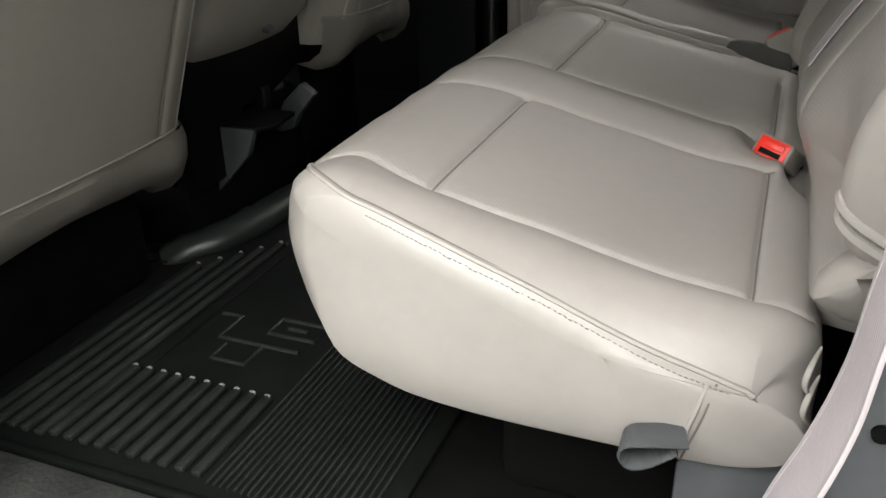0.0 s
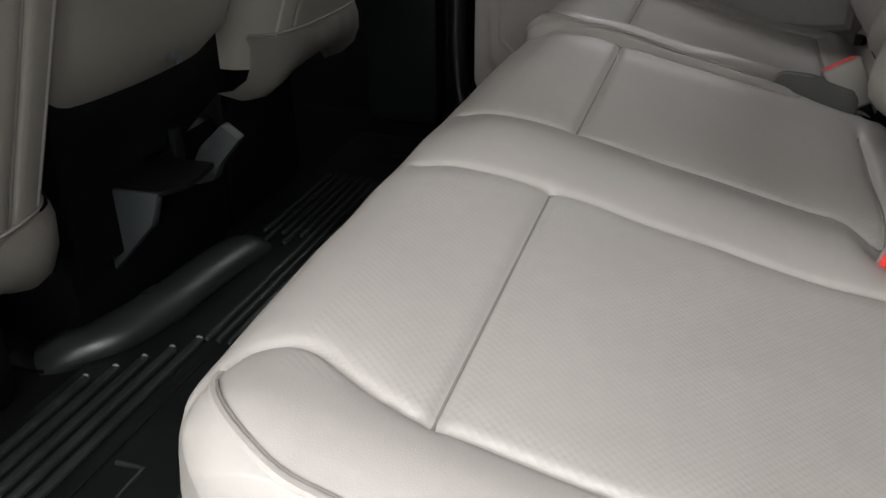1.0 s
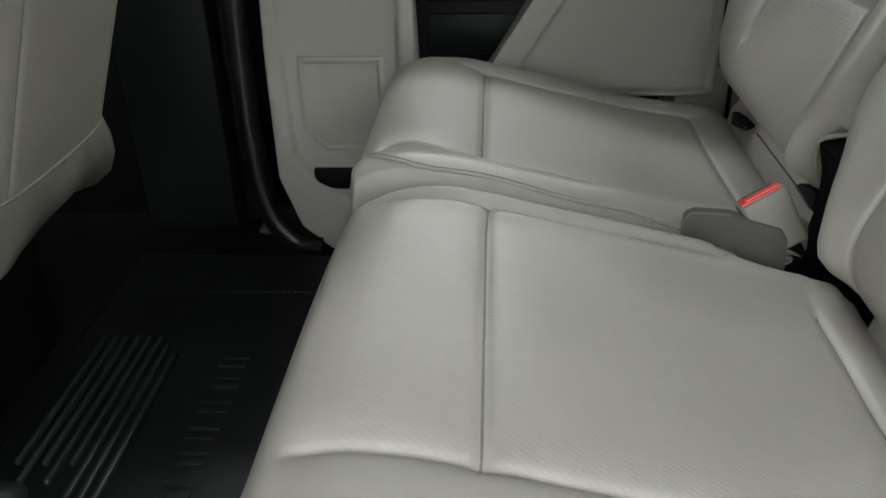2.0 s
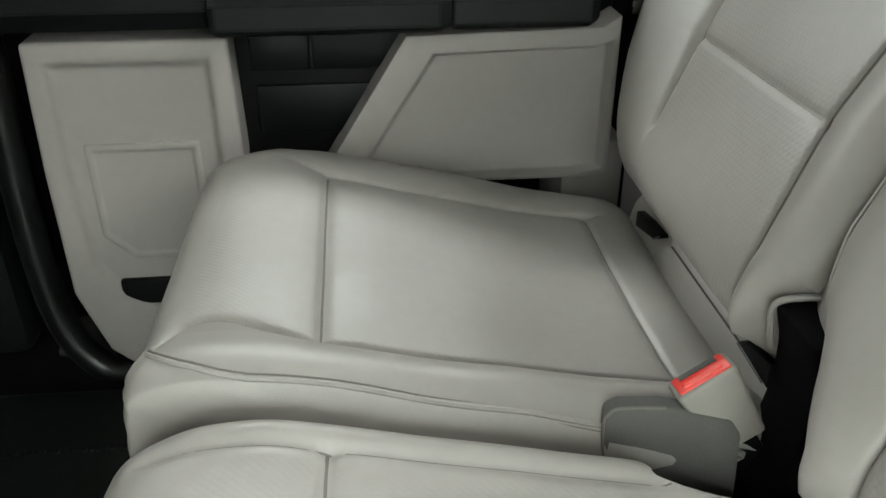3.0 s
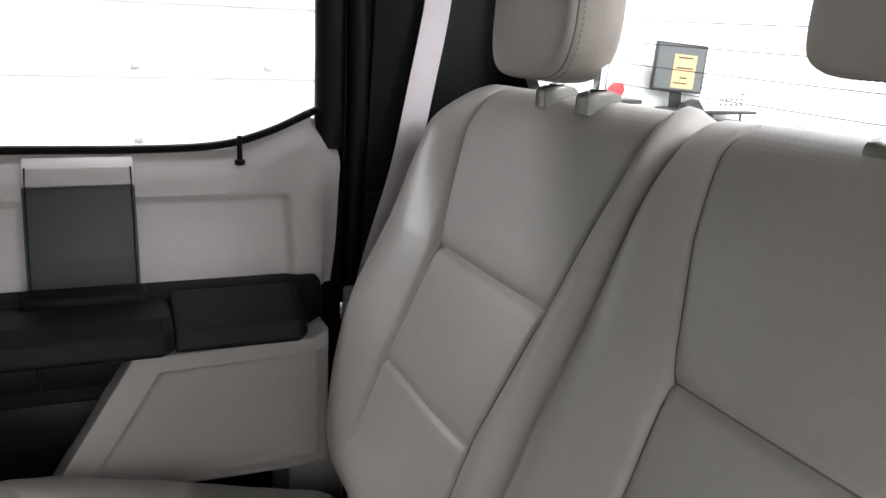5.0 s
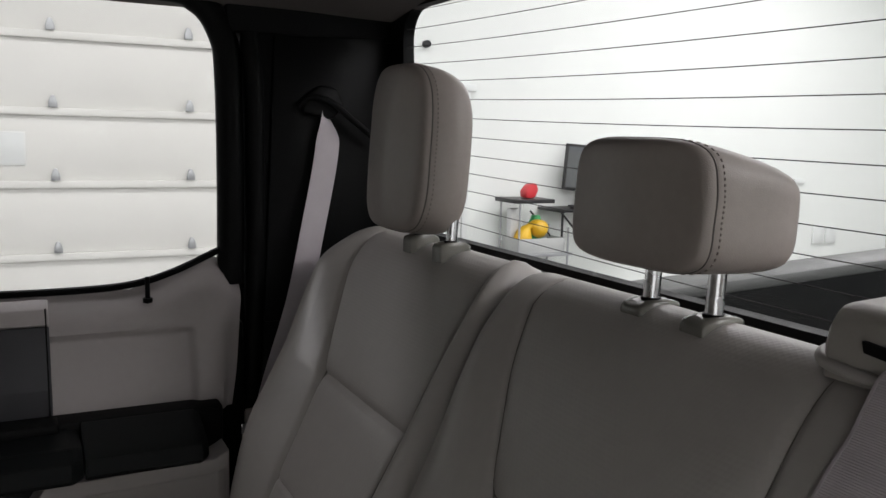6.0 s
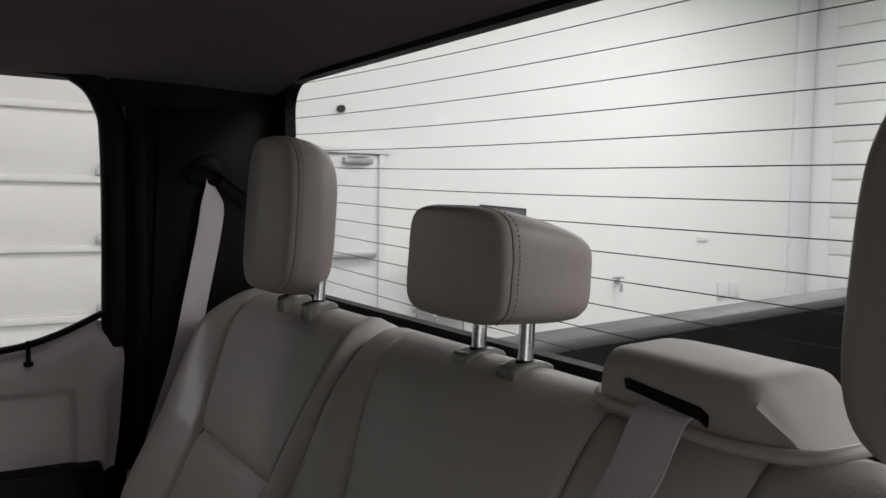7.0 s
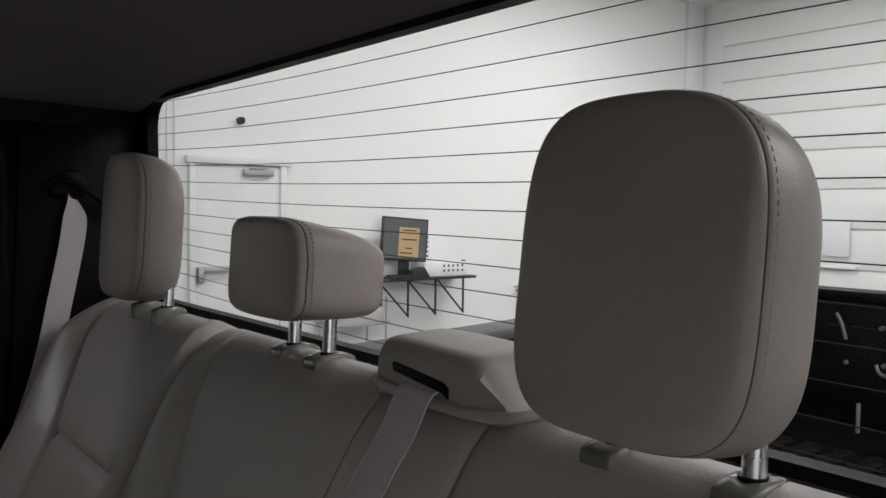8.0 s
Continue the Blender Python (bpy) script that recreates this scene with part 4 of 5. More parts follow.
def rear_bench():
    seat = thing("rear_bench_seat", (0.27, -0.24, 0.0), "taupe vinyl two-place rear bench with stitched seams", "seat", "rear seats")
    BORDER = edge_seam(-0.58, 1)
    pad = Pad(CUSHION, -0.652, 0.198, bench_world,
              [(BORDER, 0.03, 0.46, 0.006), (-0.284, 0.05, 0.42, 0.005), (-0.151, 0.05, 0.42, 0.005), (0.168, 0.045, 0.36, 0.005)],
              [(0.150, -0.58, -0.284, 0.006), (0.146, -0.151, 0.168, 0.006), (0.425, -0.58, -0.284, 0.006), (0.425, -0.151, 0.10, 0.006)],
              round0=(0.068, flank), round1=(0.028, 0.028), shape=bench_shape, insert=insert_bench, bulge=(0.011, 0.003))
    solid = pad.mesh()
    welt = [flank_point(solid, x, float(np.interp(x, (0.377, 0.401), (0.150, 0.247))), 0.0006) for x in np.linspace(0.381, 0.401, 12)]
    row = [flank_point(solid, p.x, p.z - 0.0052, 0.0007) for p in [pad.on(a, -0.6505) for a in np.linspace(0.112, 0.455, 78)]]
    flap = [flank_point(solid, p.x + 0.0065, p.z, 0.0003) for p in welt]
    c = part("cushion", solid, [M_VINYL, M_INSERT], seat, sharp=80)
    seam_part(pad, [(a, BORDER(a)) for a in np.linspace(0.032, 0.47, 90)], c)
    for y, a0, a1 in ((-0.284, 0.05, 0.43), (-0.151, 0.06, 0.43), (0.168, 0.05, 0.37)):
        seam_part(pad, line_a(y, a0, a1), c)
    for a, y0, y1 in ((0.150, -0.58, -0.284), (0.146, -0.151, 0.168), (0.425, -0.58, -0.284), (0.425, -0.151, 0.10)):
        seam_part(pad, line_y(a, y0, y1), c, 0.0012, 0.0002)
    edge = [(0.100 - 0.060 * math.cos(k * 0.1309), -0.588 - 0.0625 * math.sin(k * 0.1309)) for k in range(12)] + [(a, -0.6505) for a in np.linspace(0.10, 0.464, 70)]
    rim = [pad.on(a, y) for a, y in edge]
    seam_part(pad, edge, c, 0.0026, 0.0004, M_PIPING, "piping")
    part("seam", tube([p + Vector((0, 0.0040, 0.0016)) for p in rim[2:-2]], 0.0010, 6), M_SEAM, c)
    bm = bmesh.new()
    for p, q in zip(row, row[1:]):
        tube([p + (q - p) * 0.15, p + (q - p) * 0.75], 0.0005, 5, bm=bm)
    tagged(part("stitch", bm, M_SEAM, c, "row of fine stitches"), kind="stuff")
    # Gathered vinyl where the border ends at the hinge.
    for x, y, z in ((0.468, -0.636, 0.258), (0.470, -0.641, 0.236)):
        part("fold", tube(smooth_line([(x + 0.008, y + 0.02, z + 0.014), (x + 0.002, y + 0.002, z + 0.006), (x, y - 0.003, z - 0.008), (x + 0.008, y + 0.004, z - 0.022)], 5), lambda t: 0.0010 + 0.0016 * math.sin(math.pi * t), 8, 0.7), M_VINYL, c)
    part("flank_seam", tube(welt, 0.0024, 6), M_PIPING, c)
    part("seam", tube(flap, 0.0011, 6), M_SEAM, c)

    # Backrest.
    def warp(y, a):
        # Its inner bolster seam flares out towards the top; the outer flank narrows below.
        s = float(np.interp(a, (0.05, 0.16, 0.233, 0.31, 0.38, 0.49, 0.565), (0.108, 0.122, 0.130, 0.140, 0.150, 0.209, 0.239)))
        i = float(np.interp(a, (0.07, 0.117, 0.15, 0.18, 0.28, 0.6), (0.152, 0.188, 0.228, 0.246, 0.266, 0.295)))
        i = max(i, s + 0.02)
        if y > 0.15:
            return s + (y - 0.15) * (i - s) / (0.272 - 0.15)
        if y > -0.11:
            return -0.11 + (y + 0.11) * (s + 0.11) / 0.26
        if y < -0.56:
            e = float(np.interp(a, (0.04, 0.07, 0.12, 0.20, 0.36, 0.50, 0.58), (0.60, 0.61, 0.635, 0.66, 0.68, 0.70, 0.71)))
            return -0.56 + (y + 0.56) * (e - 0.56) / (0.72 - 0.56)
        return y

    def shape(y, a):
        h = 0.016 * gauss(y - 0.225, 0.035) * (1 - step(a, 0.5, 0.6)) + 0.010 * gauss(y - 0.02, 0.09) * gauss(a - 0.42, 0.16)
        h += 0.020 * gauss(y + 0.64, 0.05) * (1 - step(a, 0.45, 0.6)) - 0.045 * (1 - step(a, 0.06, 0.20)) * step(-y, 0.24, 0.42) - 0.02 * (1 - step(a, 0.05, 0.14)) * step(-y, 0.50, 0.62) + 0.006 * gauss(y + 0.43, 0.1) * gauss(a - 0.4, 0.18)
        return h + 0.0014 * noise.noise((a * 12, y * 12, 7.7))

    bpad = Pad(BACK, -0.72, 0.272, back_world(warp),
               [(0.15, 0.02, 0.60, 0.006), (-0.11, 0.02, 0.60, 0.005), (-0.255, 0.02, 0.60, 0.005), (-0.585, 0.02, 0.60, 0.005)],
               [(0.382, -0.11, 0.15, 0.006), (0.382, -0.585, -0.255, 0.006)], round0=(0.08, 0.06), round1=(0.028, 0.022), shape=shape,
               insert=lambda y, a, b, nb: 1 if nb > -0.3 and 0.03 < a < 0.64 and (-0.11 < y < 0.15 or -0.585 < y < -0.255) else 0)
    b = part("backrest", bpad.mesh(), [M_VINYL, M_INSERT], seat)
    for y in (0.15, -0.11, -0.255, -0.585):
        seam_part(bpad, line_a(y, 0.09, 0.603), b, 0.0009, -0.0003)
    seam_part(bpad, line_a(0.266, 0.10, 0.60, 60), b, 0.0028, 0.0004, M_PIPING, "piping")
    for y0, y1 in ((-0.11, 0.15), (-0.585, -0.255)):
        seam_part(bpad, line_y(0.382, y0, y1), b, 0.0011, 0.0)
    # Two soft folds at the lower outer corner.
    for a, r in ((0.119, 0.0042), (0.107, 0.0052)):
        seam_part(bpad, [(a - 0.006 * math.sin(k * 0.26), -0.628 - 0.0075 * k) for k in range(12)], b, r, -0.0005, M_VINYL, "fold")
    seam_part(bpad, [(0.113 - 0.006 * math.sin(k * 0.26), -0.632 - 0.0075 * k) for k in range(11)], b, 0.0012, 0.0012)
    # Under-seat frame and lower bracket.
    part("apron", prism([(0.462, 0.25), (0.470, 0.290), (0.480, 0.316), (0.50, 0.333), (0.53, 0.33), (0.53, 0.24)], "y", -0.54, 0.10, 0.006), M_VINYL, seat, "vinyl apron in the seat crease")
    part("seat_base", box((0.20, -0.54, -0.010), (0.50, 0.18, 0.176), 0.02), M_CARPET, seat, "black storage base under the cushion")
    part("bracket", prism([(0.385, 0.0), (0.385, 0.155), (0.40, 0.178), (0.47, 0.178), (0.47, 0.0)], "y", -0.640, -0.630, 0.004), M_STEEL, seat, "grey painted steel bracket")
    part("strap_loop", ribbon(smooth_line([(0.392, -0.668, 0.205), (0.368, -0.674, 0.204), (0.350, -0.675, 0.199), (0.345, -0.674, 0.188), (0.352, -0.673, 0.178), (0.366, -0.671, 0.181), (0.385, -0.667, 0.194)], 6), (0, 1, 0.15), 0.026, 0.003), M_STRAP, seat, "dark grey webbing release loop")
    return seat, pad, bpad


bench, bench_pad, bench_back = rear_bench()


def rear_single():
    seat = thing("rear_single_seat", (0.27, 0.43, 0.0), "taupe vinyl single rear seat beside the door", "seat", "rear seats")
    BORDER = edge_seam(0.285, 1)

    def FAR_BORDER(a):
        return 0.583 + 0.056 * gauss(a - 0.062, 0.036) - 0.05 * (1 - step(a, 0.012, 0.042))

    pad = Pad(CUSHION, 0.230, 0.690, cushion_world,
              [(BORDER, 0.03, 0.43, 0.006), (FAR_BORDER, 0.05, 0.42, 0.006)],
              [(0.140, 0.287, 0.581, 0.006), (0.412, 0.287, 0.581, 0.003)], round0=(0.052, inner_flank), round1=(0.10, far_flank), shape=far_shape, insert=insert_far, bulge=(0.012, 0.003))
    c = part("cushion", pad.mesh(), [M_VINYL, M_INSERT], seat, sharp=80)
    for line in (BORDER, FAR_BORDER):
        seam_part(pad, [(a, line(a)) for a in np.linspace(0.032, 0.43, 80)], c)
    for a in (0.140, 0.412):
        seam_part(pad, line_y(a, 0.287, 0.581), c, 0.0012, 0.0002)
    edge = [(0.095 - 0.062 * math.cos(k * 0.1309), 0.283 - 0.051 * math.sin(k * 0.1309)) for k in range(12)] + [(a, 0.2315) for a in np.linspace(0.095, 0.46, 60)]
    seam_part(pad, edge, c, 0.0022, 0.0003, M_PIPING, "piping")
    rim = [pad.on(a, y) for a, y in edge]
    for dy, dz in ((0.0036, 0.0014), (-0.0020, -0.0034)):
        part("seam", tube([p + Vector((0, dy, dz)) for p in rim[2:-2]], 0.0009, 6), M_SEAM, c)
    bm = bmesh.new()
    for p, q in zip(rim[8:-3], rim[9:]):
        tube([p + (q - p) * 0.15 + Vector((0, -0.005, -0.0075)), p + (q - p) * 0.65 + Vector((0, -0.005, -0.0075))], 0.0008, 5, bm=bm)
    tagged(part("stitch", bm, M_THREAD, c, "row of fine stitches"), kind="stuff")
    # Felt pad on the flank beside the buckle, with a bound edge.
    felt = [(0.335, 0.262), (0.335, 0.302), (0.339, 0.312), (0.348, 0.316), (0.38, 0.314), (0.43, 0.302), (0.437, 0.29), (0.437, 0.215), (0.39, 0.205), (0.35, 0.22)]
    bm = prism(felt, "y", 0.2165, 0.232, 0.003)
    for v in bm.verts:
        v.co.y += 0.020 * step(v.co.z, 0.25, 0.32) - 0.006
    part("side_pad", bm, M_FELT, c, "grey felt pad on the flank")
    part("pad_binding", tube(smooth_line([(p[0], 0.2105 + 0.020 * step(p[1], 0.25, 0.32), p[1]) for p in felt[:5]], 5), 0.0013, 6), M_SEAM, c)

    def warp(y, a):
        s = float(np.interp(a, (0.1, 0.22, 0.372, 0.45, 0.525, 0.58), (0.545, 0.574, 0.602, 0.656, 0.708, 0.725)))
        e = float(np.interp(a, (0.06, 0.075, 0.09, 0.108, 0.14, 0.17, 0.21, 0.27, 0.36, 0.50, 0.58), (0.612, 0.632, 0.664, 0.692, 0.722, 0.746, 0.766, 0.790, 0.800, 0.810, 0.812)))
        e = max(e, s + 0.02)
        i = float(np.interp(a, (0.07, 0.115, 0.128, 0.16, 0.23, 0.35, 0.46, 0.60), (0.270, 0.264, 0.246, 0.245, 0.257, 0.270, 0.282, 0.307)))
        r = float(np.interp(a, (0.08, 0.13, 0.23), (0.290, 0.305, 0.335)))
        if y > 0.595:
            return s + (y - 0.595) * (e - s) / (0.735 - 0.595)
        if y > 0.335:
            return r + (y - 0.335) * (s - r) / 0.26
        return r - (0.335 - y) * (r - i) / (0.335 - 0.284)

    def shape(y, a):
        h = 0.032 * gauss(y - 0.675, 0.045) * (1 - step(a, 0.5, 0.6)) * step(a, 0.06, 0.26) + 0.012 * gauss(y - 0.305, 0.018)
        h += 0.006 * gauss(y - 0.46, 0.09) * gauss(a - 0.3, 0.2)
        return h + 0.0014 * noise.noise((a * 12, y * 12, 2.7))

    bpad = Pad([(0.064, -0.060), (0.066, -0.030), (0.077, -0.008), (0.100, 0.002)] + BACK[4:-1] + [(0.070, -0.09)], 0.284, 0.735, back_world(warp), [(0.335, 0.06, 0.60, 0.006), (0.595, 0.13, 0.60, 0.006)],
               [(0.225, 0.335, 0.595, 0.0028), (0.374, 0.335, 0.595, 0.007)], round0=(0.035, 0.03), round1=(0.085, 0.06), shape=shape,
               insert=lambda y, a, b, nb: 1 if nb > -0.3 and 0.03 < a < 0.64 and 0.337 < y < 0.595 else 0)
    b = part("backrest", bpad.mesh(), [M_VINYL, M_INSERT], seat)
    seam_part(bpad, line_a(0.337, 0.12, 0.603), b, 0.0009, -0.0003)
    seam_part(bpad, line_a(0.595, 0.14, 0.603), b, 0.0009, -0.0003)
    for a in (0.225, 0.374):
        seam_part(bpad, line_y(a, 0.335, 0.595), b)
    part("belt_cover", prism([(0.459, 0.380), (0.495, 0.385), (0.56, 0.39), (0.56, 0.19), (0.44, 0.19), (0.443, 0.25), (0.462, 0.272), (0.467, 0.30), (0.469, 0.322), (0.467, 0.352)], "y", 0.20, 0.2575, 0.004), M_CARPET, b, "black cloth in the belt opening")
    part("notch_lip", tube(smooth_line([(0.500, 0.236, 0.394), (0.474, 0.249, 0.388), (0.460, 0.2565, 0.379), (0.4615, 0.2590, 0.358), (0.4660, 0.2600, 0.340)], 6), 0.0027, 8), M_VINYL, b, "rolled edge round the belt opening")
    part("apron", prism([(0.462, 0.25), (0.468, 0.274), (0.474, 0.296), (0.488, 0.312), (0.53, 0.32), (0.53, 0.24)], "y", 0.258, 0.60, 0.006), M_VINYL, seat, "vinyl apron in the seat crease")
    part("seam", tube([(0.4762, 0.315, 0.2985), (0.4762, 0.485, 0.2985)], 0.0011, 6), M_WELT, seat)
    part("seat_base", box((0.16, 0.23, -0.010), (0.50, 0.66, 0.176), 0.02), M_BLACK, seat, "black storage base under the cushion")
    return seat, pad, bpad


single, single_pad, single_back = rear_single()


# ---------------------------------------------------------------- head restraints
def superellipse(count, power):
    out = []
    for k in range(count):
        a = 2 * math.pi * k / count
        c, s = math.cos(a), math.sin(a)
        # The upper corners are rounder than the lower ones.
        q = power * (0.86 if s > 0 else 1.08)
        r = (abs(c) ** q + abs(s) ** q) ** (-1 / q)
        out.append((r * c, r * s))
    return out


def head_restraint(label, y, x, z0, z1, half_w, depth, corner, base_z, px, posts, lean=8.0, slim=0.9, front=0.95, top_drop=0.1, under_lift=0.05, fold=1.0, thread=None):
    """Pad between heights z0 and z1 on two chrome posts in moulded guides: its face narrower by front, its back lower by top_drop."""
    h = thing("head_restraint", (x + depth / 2, y, base_z), label, "headrest", "head restraints")
    half_h, zc = (z1 - z0) / 2, (z0 + z1) / 2
    turn = Matrix.Translation((x, y, zc)) @ Matrix.Rotation(radians(lean), 4, "Y")

    def place(scale, dx, py, pz, out=0.0):
        d = min(1.0, dx / depth)
        wide = front + (1 - front) * step(dx, 0.0, 0.045)
        high = 1 - (top_drop if pz > 0 else under_lift) * d ** 1.6
        # A soft fold and dent across the face.
        bow = 0.008 * py * py * scale + 0.0012 * noise.noise((py * 2.1 * scale, pz * 2.1 * scale, y * 7)) * (1 if dx < 0.03 else 0)
        return turn @ Vector((dx + bow, py * half_w * scale * wide * (1 + out), pz * half_h * scale * high * (1 + out)))

    ring = superellipse(96, corner)
    levels = [(0.0, 0.0), (0.35, 0.0003), (0.7, 0.0010), (0.86, 0.0020), (0.925, 0.0033), (0.957, 0.0052), (0.975, 0.0078), (0.983, 0.0102), (0.984, 0.0112), (0.975, 0.0120), (0.984, 0.0130), (0.992, 0.0160), (0.998, 0.023),
              (1.0, 0.036), (1.0, max(0.042, depth * 0.60)), (0.988, depth * 0.74), (0.96, depth * 0.86), (0.91, depth * 0.93), (0.80, depth * 0.975), (0.48, depth * 0.997), (0.0, depth)]
    levels = [(s, dx * fold if i < 13 else max(dx, 0.03 * fold)) for i, (s, dx) in enumerate(levels)]
    bm = bmesh.new()
    rows = [[bm.verts.new(place(0, dx, 0, 0))] if s == 0 else [bm.verts.new(place(s, dx, py, pz)) for py, pz in ring] for s, dx in levels]
    n = len(ring)
    for a, b in zip(rows, rows[1:]):
        for k in range(n):
            j = (k + 1) % n
            if len(a) == 1:
                bm.faces.new((a[0], b[k], b[j]))
            elif len(b) == 1:
                bm.faces.new((a[j], a[k], b[0]))
            else:
                bm.faces.new((a[k], b[k], b[j], a[j]))
    pad = part("pad", bm, M_SHADEDVINYL, h)
    pts = [place(0.9795, 0.0120 * fold, py, pz) for py, pz in ring]
    part("seam", tube(pts + [pts[0]], 0.0010, 6), M_WELT, pad)
    fine = [place(0.9955, 0.0178 * fold, py, pz) for py, pz in superellipse(int(4 * (half_w + half_h) / 0.0066), corner)]
    bm = bmesh.new()
    for p, q in zip(fine, fine[1:]):
        tube([p + (q - p) * 0.1, p + (q - p) * 0.55], 0.0003 if thread else 0.0008, 5, bm=bm)
    tagged(part("stitching", bm, thread or M_THREAD, pad, "row of fine stitches"), kind="stuff")
    for dy in posts:
        part("post", tube([(px, dy, base_z - 0.010), (px + 0.003, dy, z0 + 0.025)], 0.0074, 16), M_CHROME, h, "chrome post")
        # A low moulded guide like a boat: a flat front face, a shallow top, its sides drawn in to a thin tail.
        bm = bmesh.new()
        rows = []
        for dx, w, top in ((-0.0265, 0.0130, -0.0092), (-0.0259, 0.0143, -0.0060), (-0.0230, 0.0155, -0.0036), (-0.008, 0.0164, -0.0006), (0.004, 0.0164, 0.0), (0.014, 0.0150, -0.0006), (0.022, 0.0124, -0.0020), (0.029, 0.0090, -0.0042), (0.034, 0.0055, -0.0072)):
            zt, zb = base_z + top, base_z - 0.026
            rows.append([bm.verts.new((px + dx * slim, dy + w * q * slim, zz)) for q, zz in ((-1.08, zb), (-1.02, zt - 0.0060), (-0.99, zt - 0.0022), (-0.90, zt - 0.0004), (-0.55, zt), (0.0, zt - 0.0012), (0.55, zt), (0.90, zt - 0.0004), (0.99, zt - 0.0022), (1.02, zt - 0.0060), (1.08, zb))])
        for a, b in zip(rows, rows[1:]):
            for k in range(len(a) - 1):
                bm.faces.new((a[k], b[k], b[k + 1], a[k + 1]))
        bm.faces.new(rows[0])
        bm.faces.new(rows[-1][::-1])
        gd = part("guide", bm, M_GUIDE, h, "olive-grey post guide", sharp=50)
        part("collar", tube([(px, dy, base_z - 0.004), (px, dy, base_z + 0.0008)], 0.0092, 16), M_BLACK, gd, "black post collar")
    return h


head_restraint("tall taupe vinyl head restraint beside the door pillar", 0.551, 0.655, 0.816, 1.038, 0.106, 0.073, 4.0, 0.8090, 0.710, (0.465, 0.556), lean=3.5, slim=0.8, front=0.88, under_lift=-0.02)
head_restraint("small low taupe head restraint on raised chrome posts", 0.054, 0.649, 0.842, 0.947, 0.087, 0.112, 5.0, 0.8035, 0.720, (0.017, 0.093), lean=2, front=0.965, top_drop=0.42, under_lift=0.0)
head_restraint("tall taupe vinyl head restraint on the wide bench", -0.415, 0.656, 0.817, 1.030, 0.0965, 0.074, 3.9, 0.8000, 0.719, (-0.476, -0.374), lean=6.5, front=0.94, under_lift=0.0, thread=M_PIPING)


# ---------------------------------------------------------------- belts and buckles
def belt_cover():
    c = thing("belt_cover", (0.745, -0.2, 0.80), "taupe moulded belt retractor cover on the backrest", "belt cover")
    # Housing: a block with rounded edges whose end slopes down, its top falling a little to the rear.
    bm = bmesh.new()
    rows = []
    sections = ((-0.1015, 0.020, 0.010), (-0.1035, 0.028, 0.004), (-0.108, 0.0345, 0.0), (-0.118, 0.0365, 0.0), (-0.15, 0.0365, 0.0), (-0.19, 0.0355, 0.0), (-0.225, 0.0345, 0.0), (-0.236, 0.0340, 0.0), (-0.2425, 0.0320, 0.0005), (-0.2475, 0.0280, 0.0014), (-0.2755, -0.0010, 0.0050), (-0.2825, -0.0090, 0.0060))
    for y, h, inn in sections:
        z0, zt = 0.788, 0.803 + h
        ring = [(0.699 + inn, z0), (0.699 + inn, 0.803 + h * 0.25), (0.7015 + inn, 0.803 + h * 0.62), (0.7065 + inn, zt - 0.0055), (0.7125 + inn, zt - 0.0015), (0.720 + inn, zt), (0.765, zt + 0.002), (0.79, zt - 0.002), (0.797, zt - 0.010), (0.80, z0)]
        rows.append([bm.verts.new((x, y, z)) for x, z in ring])
    for a, b in zip(rows, rows[1:]):
        for k in range(len(a)):
            bm.faces.new((a[k], a[(k + 1) % len(a)], b[(k + 1) % len(b)], b[k]))
    bm.faces.new(rows[0])
    bm.faces.new(rows[-1][::-1])
    part("housing", bm, M_BUCKLE, c)
    part("slot", prism([(-0.134, 0.8190), (-0.136, 0.811), (-0.206, 0.8030), (-0.213, 0.7990), (-0.2135, 0.808), (-0.206, 0.812)], "x", 0.6965, 0.706, 0.001), M_BLACK, c, "dark belt slot")
    part("rim", tube(smooth_line([(0.735, -0.092, 0.803), (0.709, -0.0965, 0.800), (0.6985, -0.12, 0.7960), (0.6965, -0.2, 0.7925), (0.6975, -0.25, 0.7935), (0.703, -0.285, 0.798), (0.722, -0.300, 0.802), (0.75, -0.304, 0.804)], 6), 0.0048, 10), M_VINYL, c, "rolled vinyl edge under the cover")
    belt = thing("seat_belt", (0.6, -0.16, 0.3), "taupe woven middle seat belt over the backrest", "seat belt")
    line = smooth_line([(0.710, -0.176, 0.8065), (0.700, -0.176, 0.8035), (0.690, -0.1755, 0.7965)] + [bench_back.on(a, w, 0.0022) for a, w in ((0.548, -0.172), (0.52, -0.169), (0.45, -0.163), (0.36, -0.156), (0.26, -0.149), (0.16, -0.142), (0.10, -0.138))], 8)
    part("webbing", ribbon(line, (0, 1, 0), 0.048, 0.0016), M_BELT, belt)
    for k in (-0.0229, 0.0229):
        part("selvedge", ribbon([Vector(p) + Vector((-0.0002, k, 0.0001)) for p in line], (0, 1, 0), 0.0026, 0.0018), M_SELVEDGE, belt)
    return c


belt_cover()


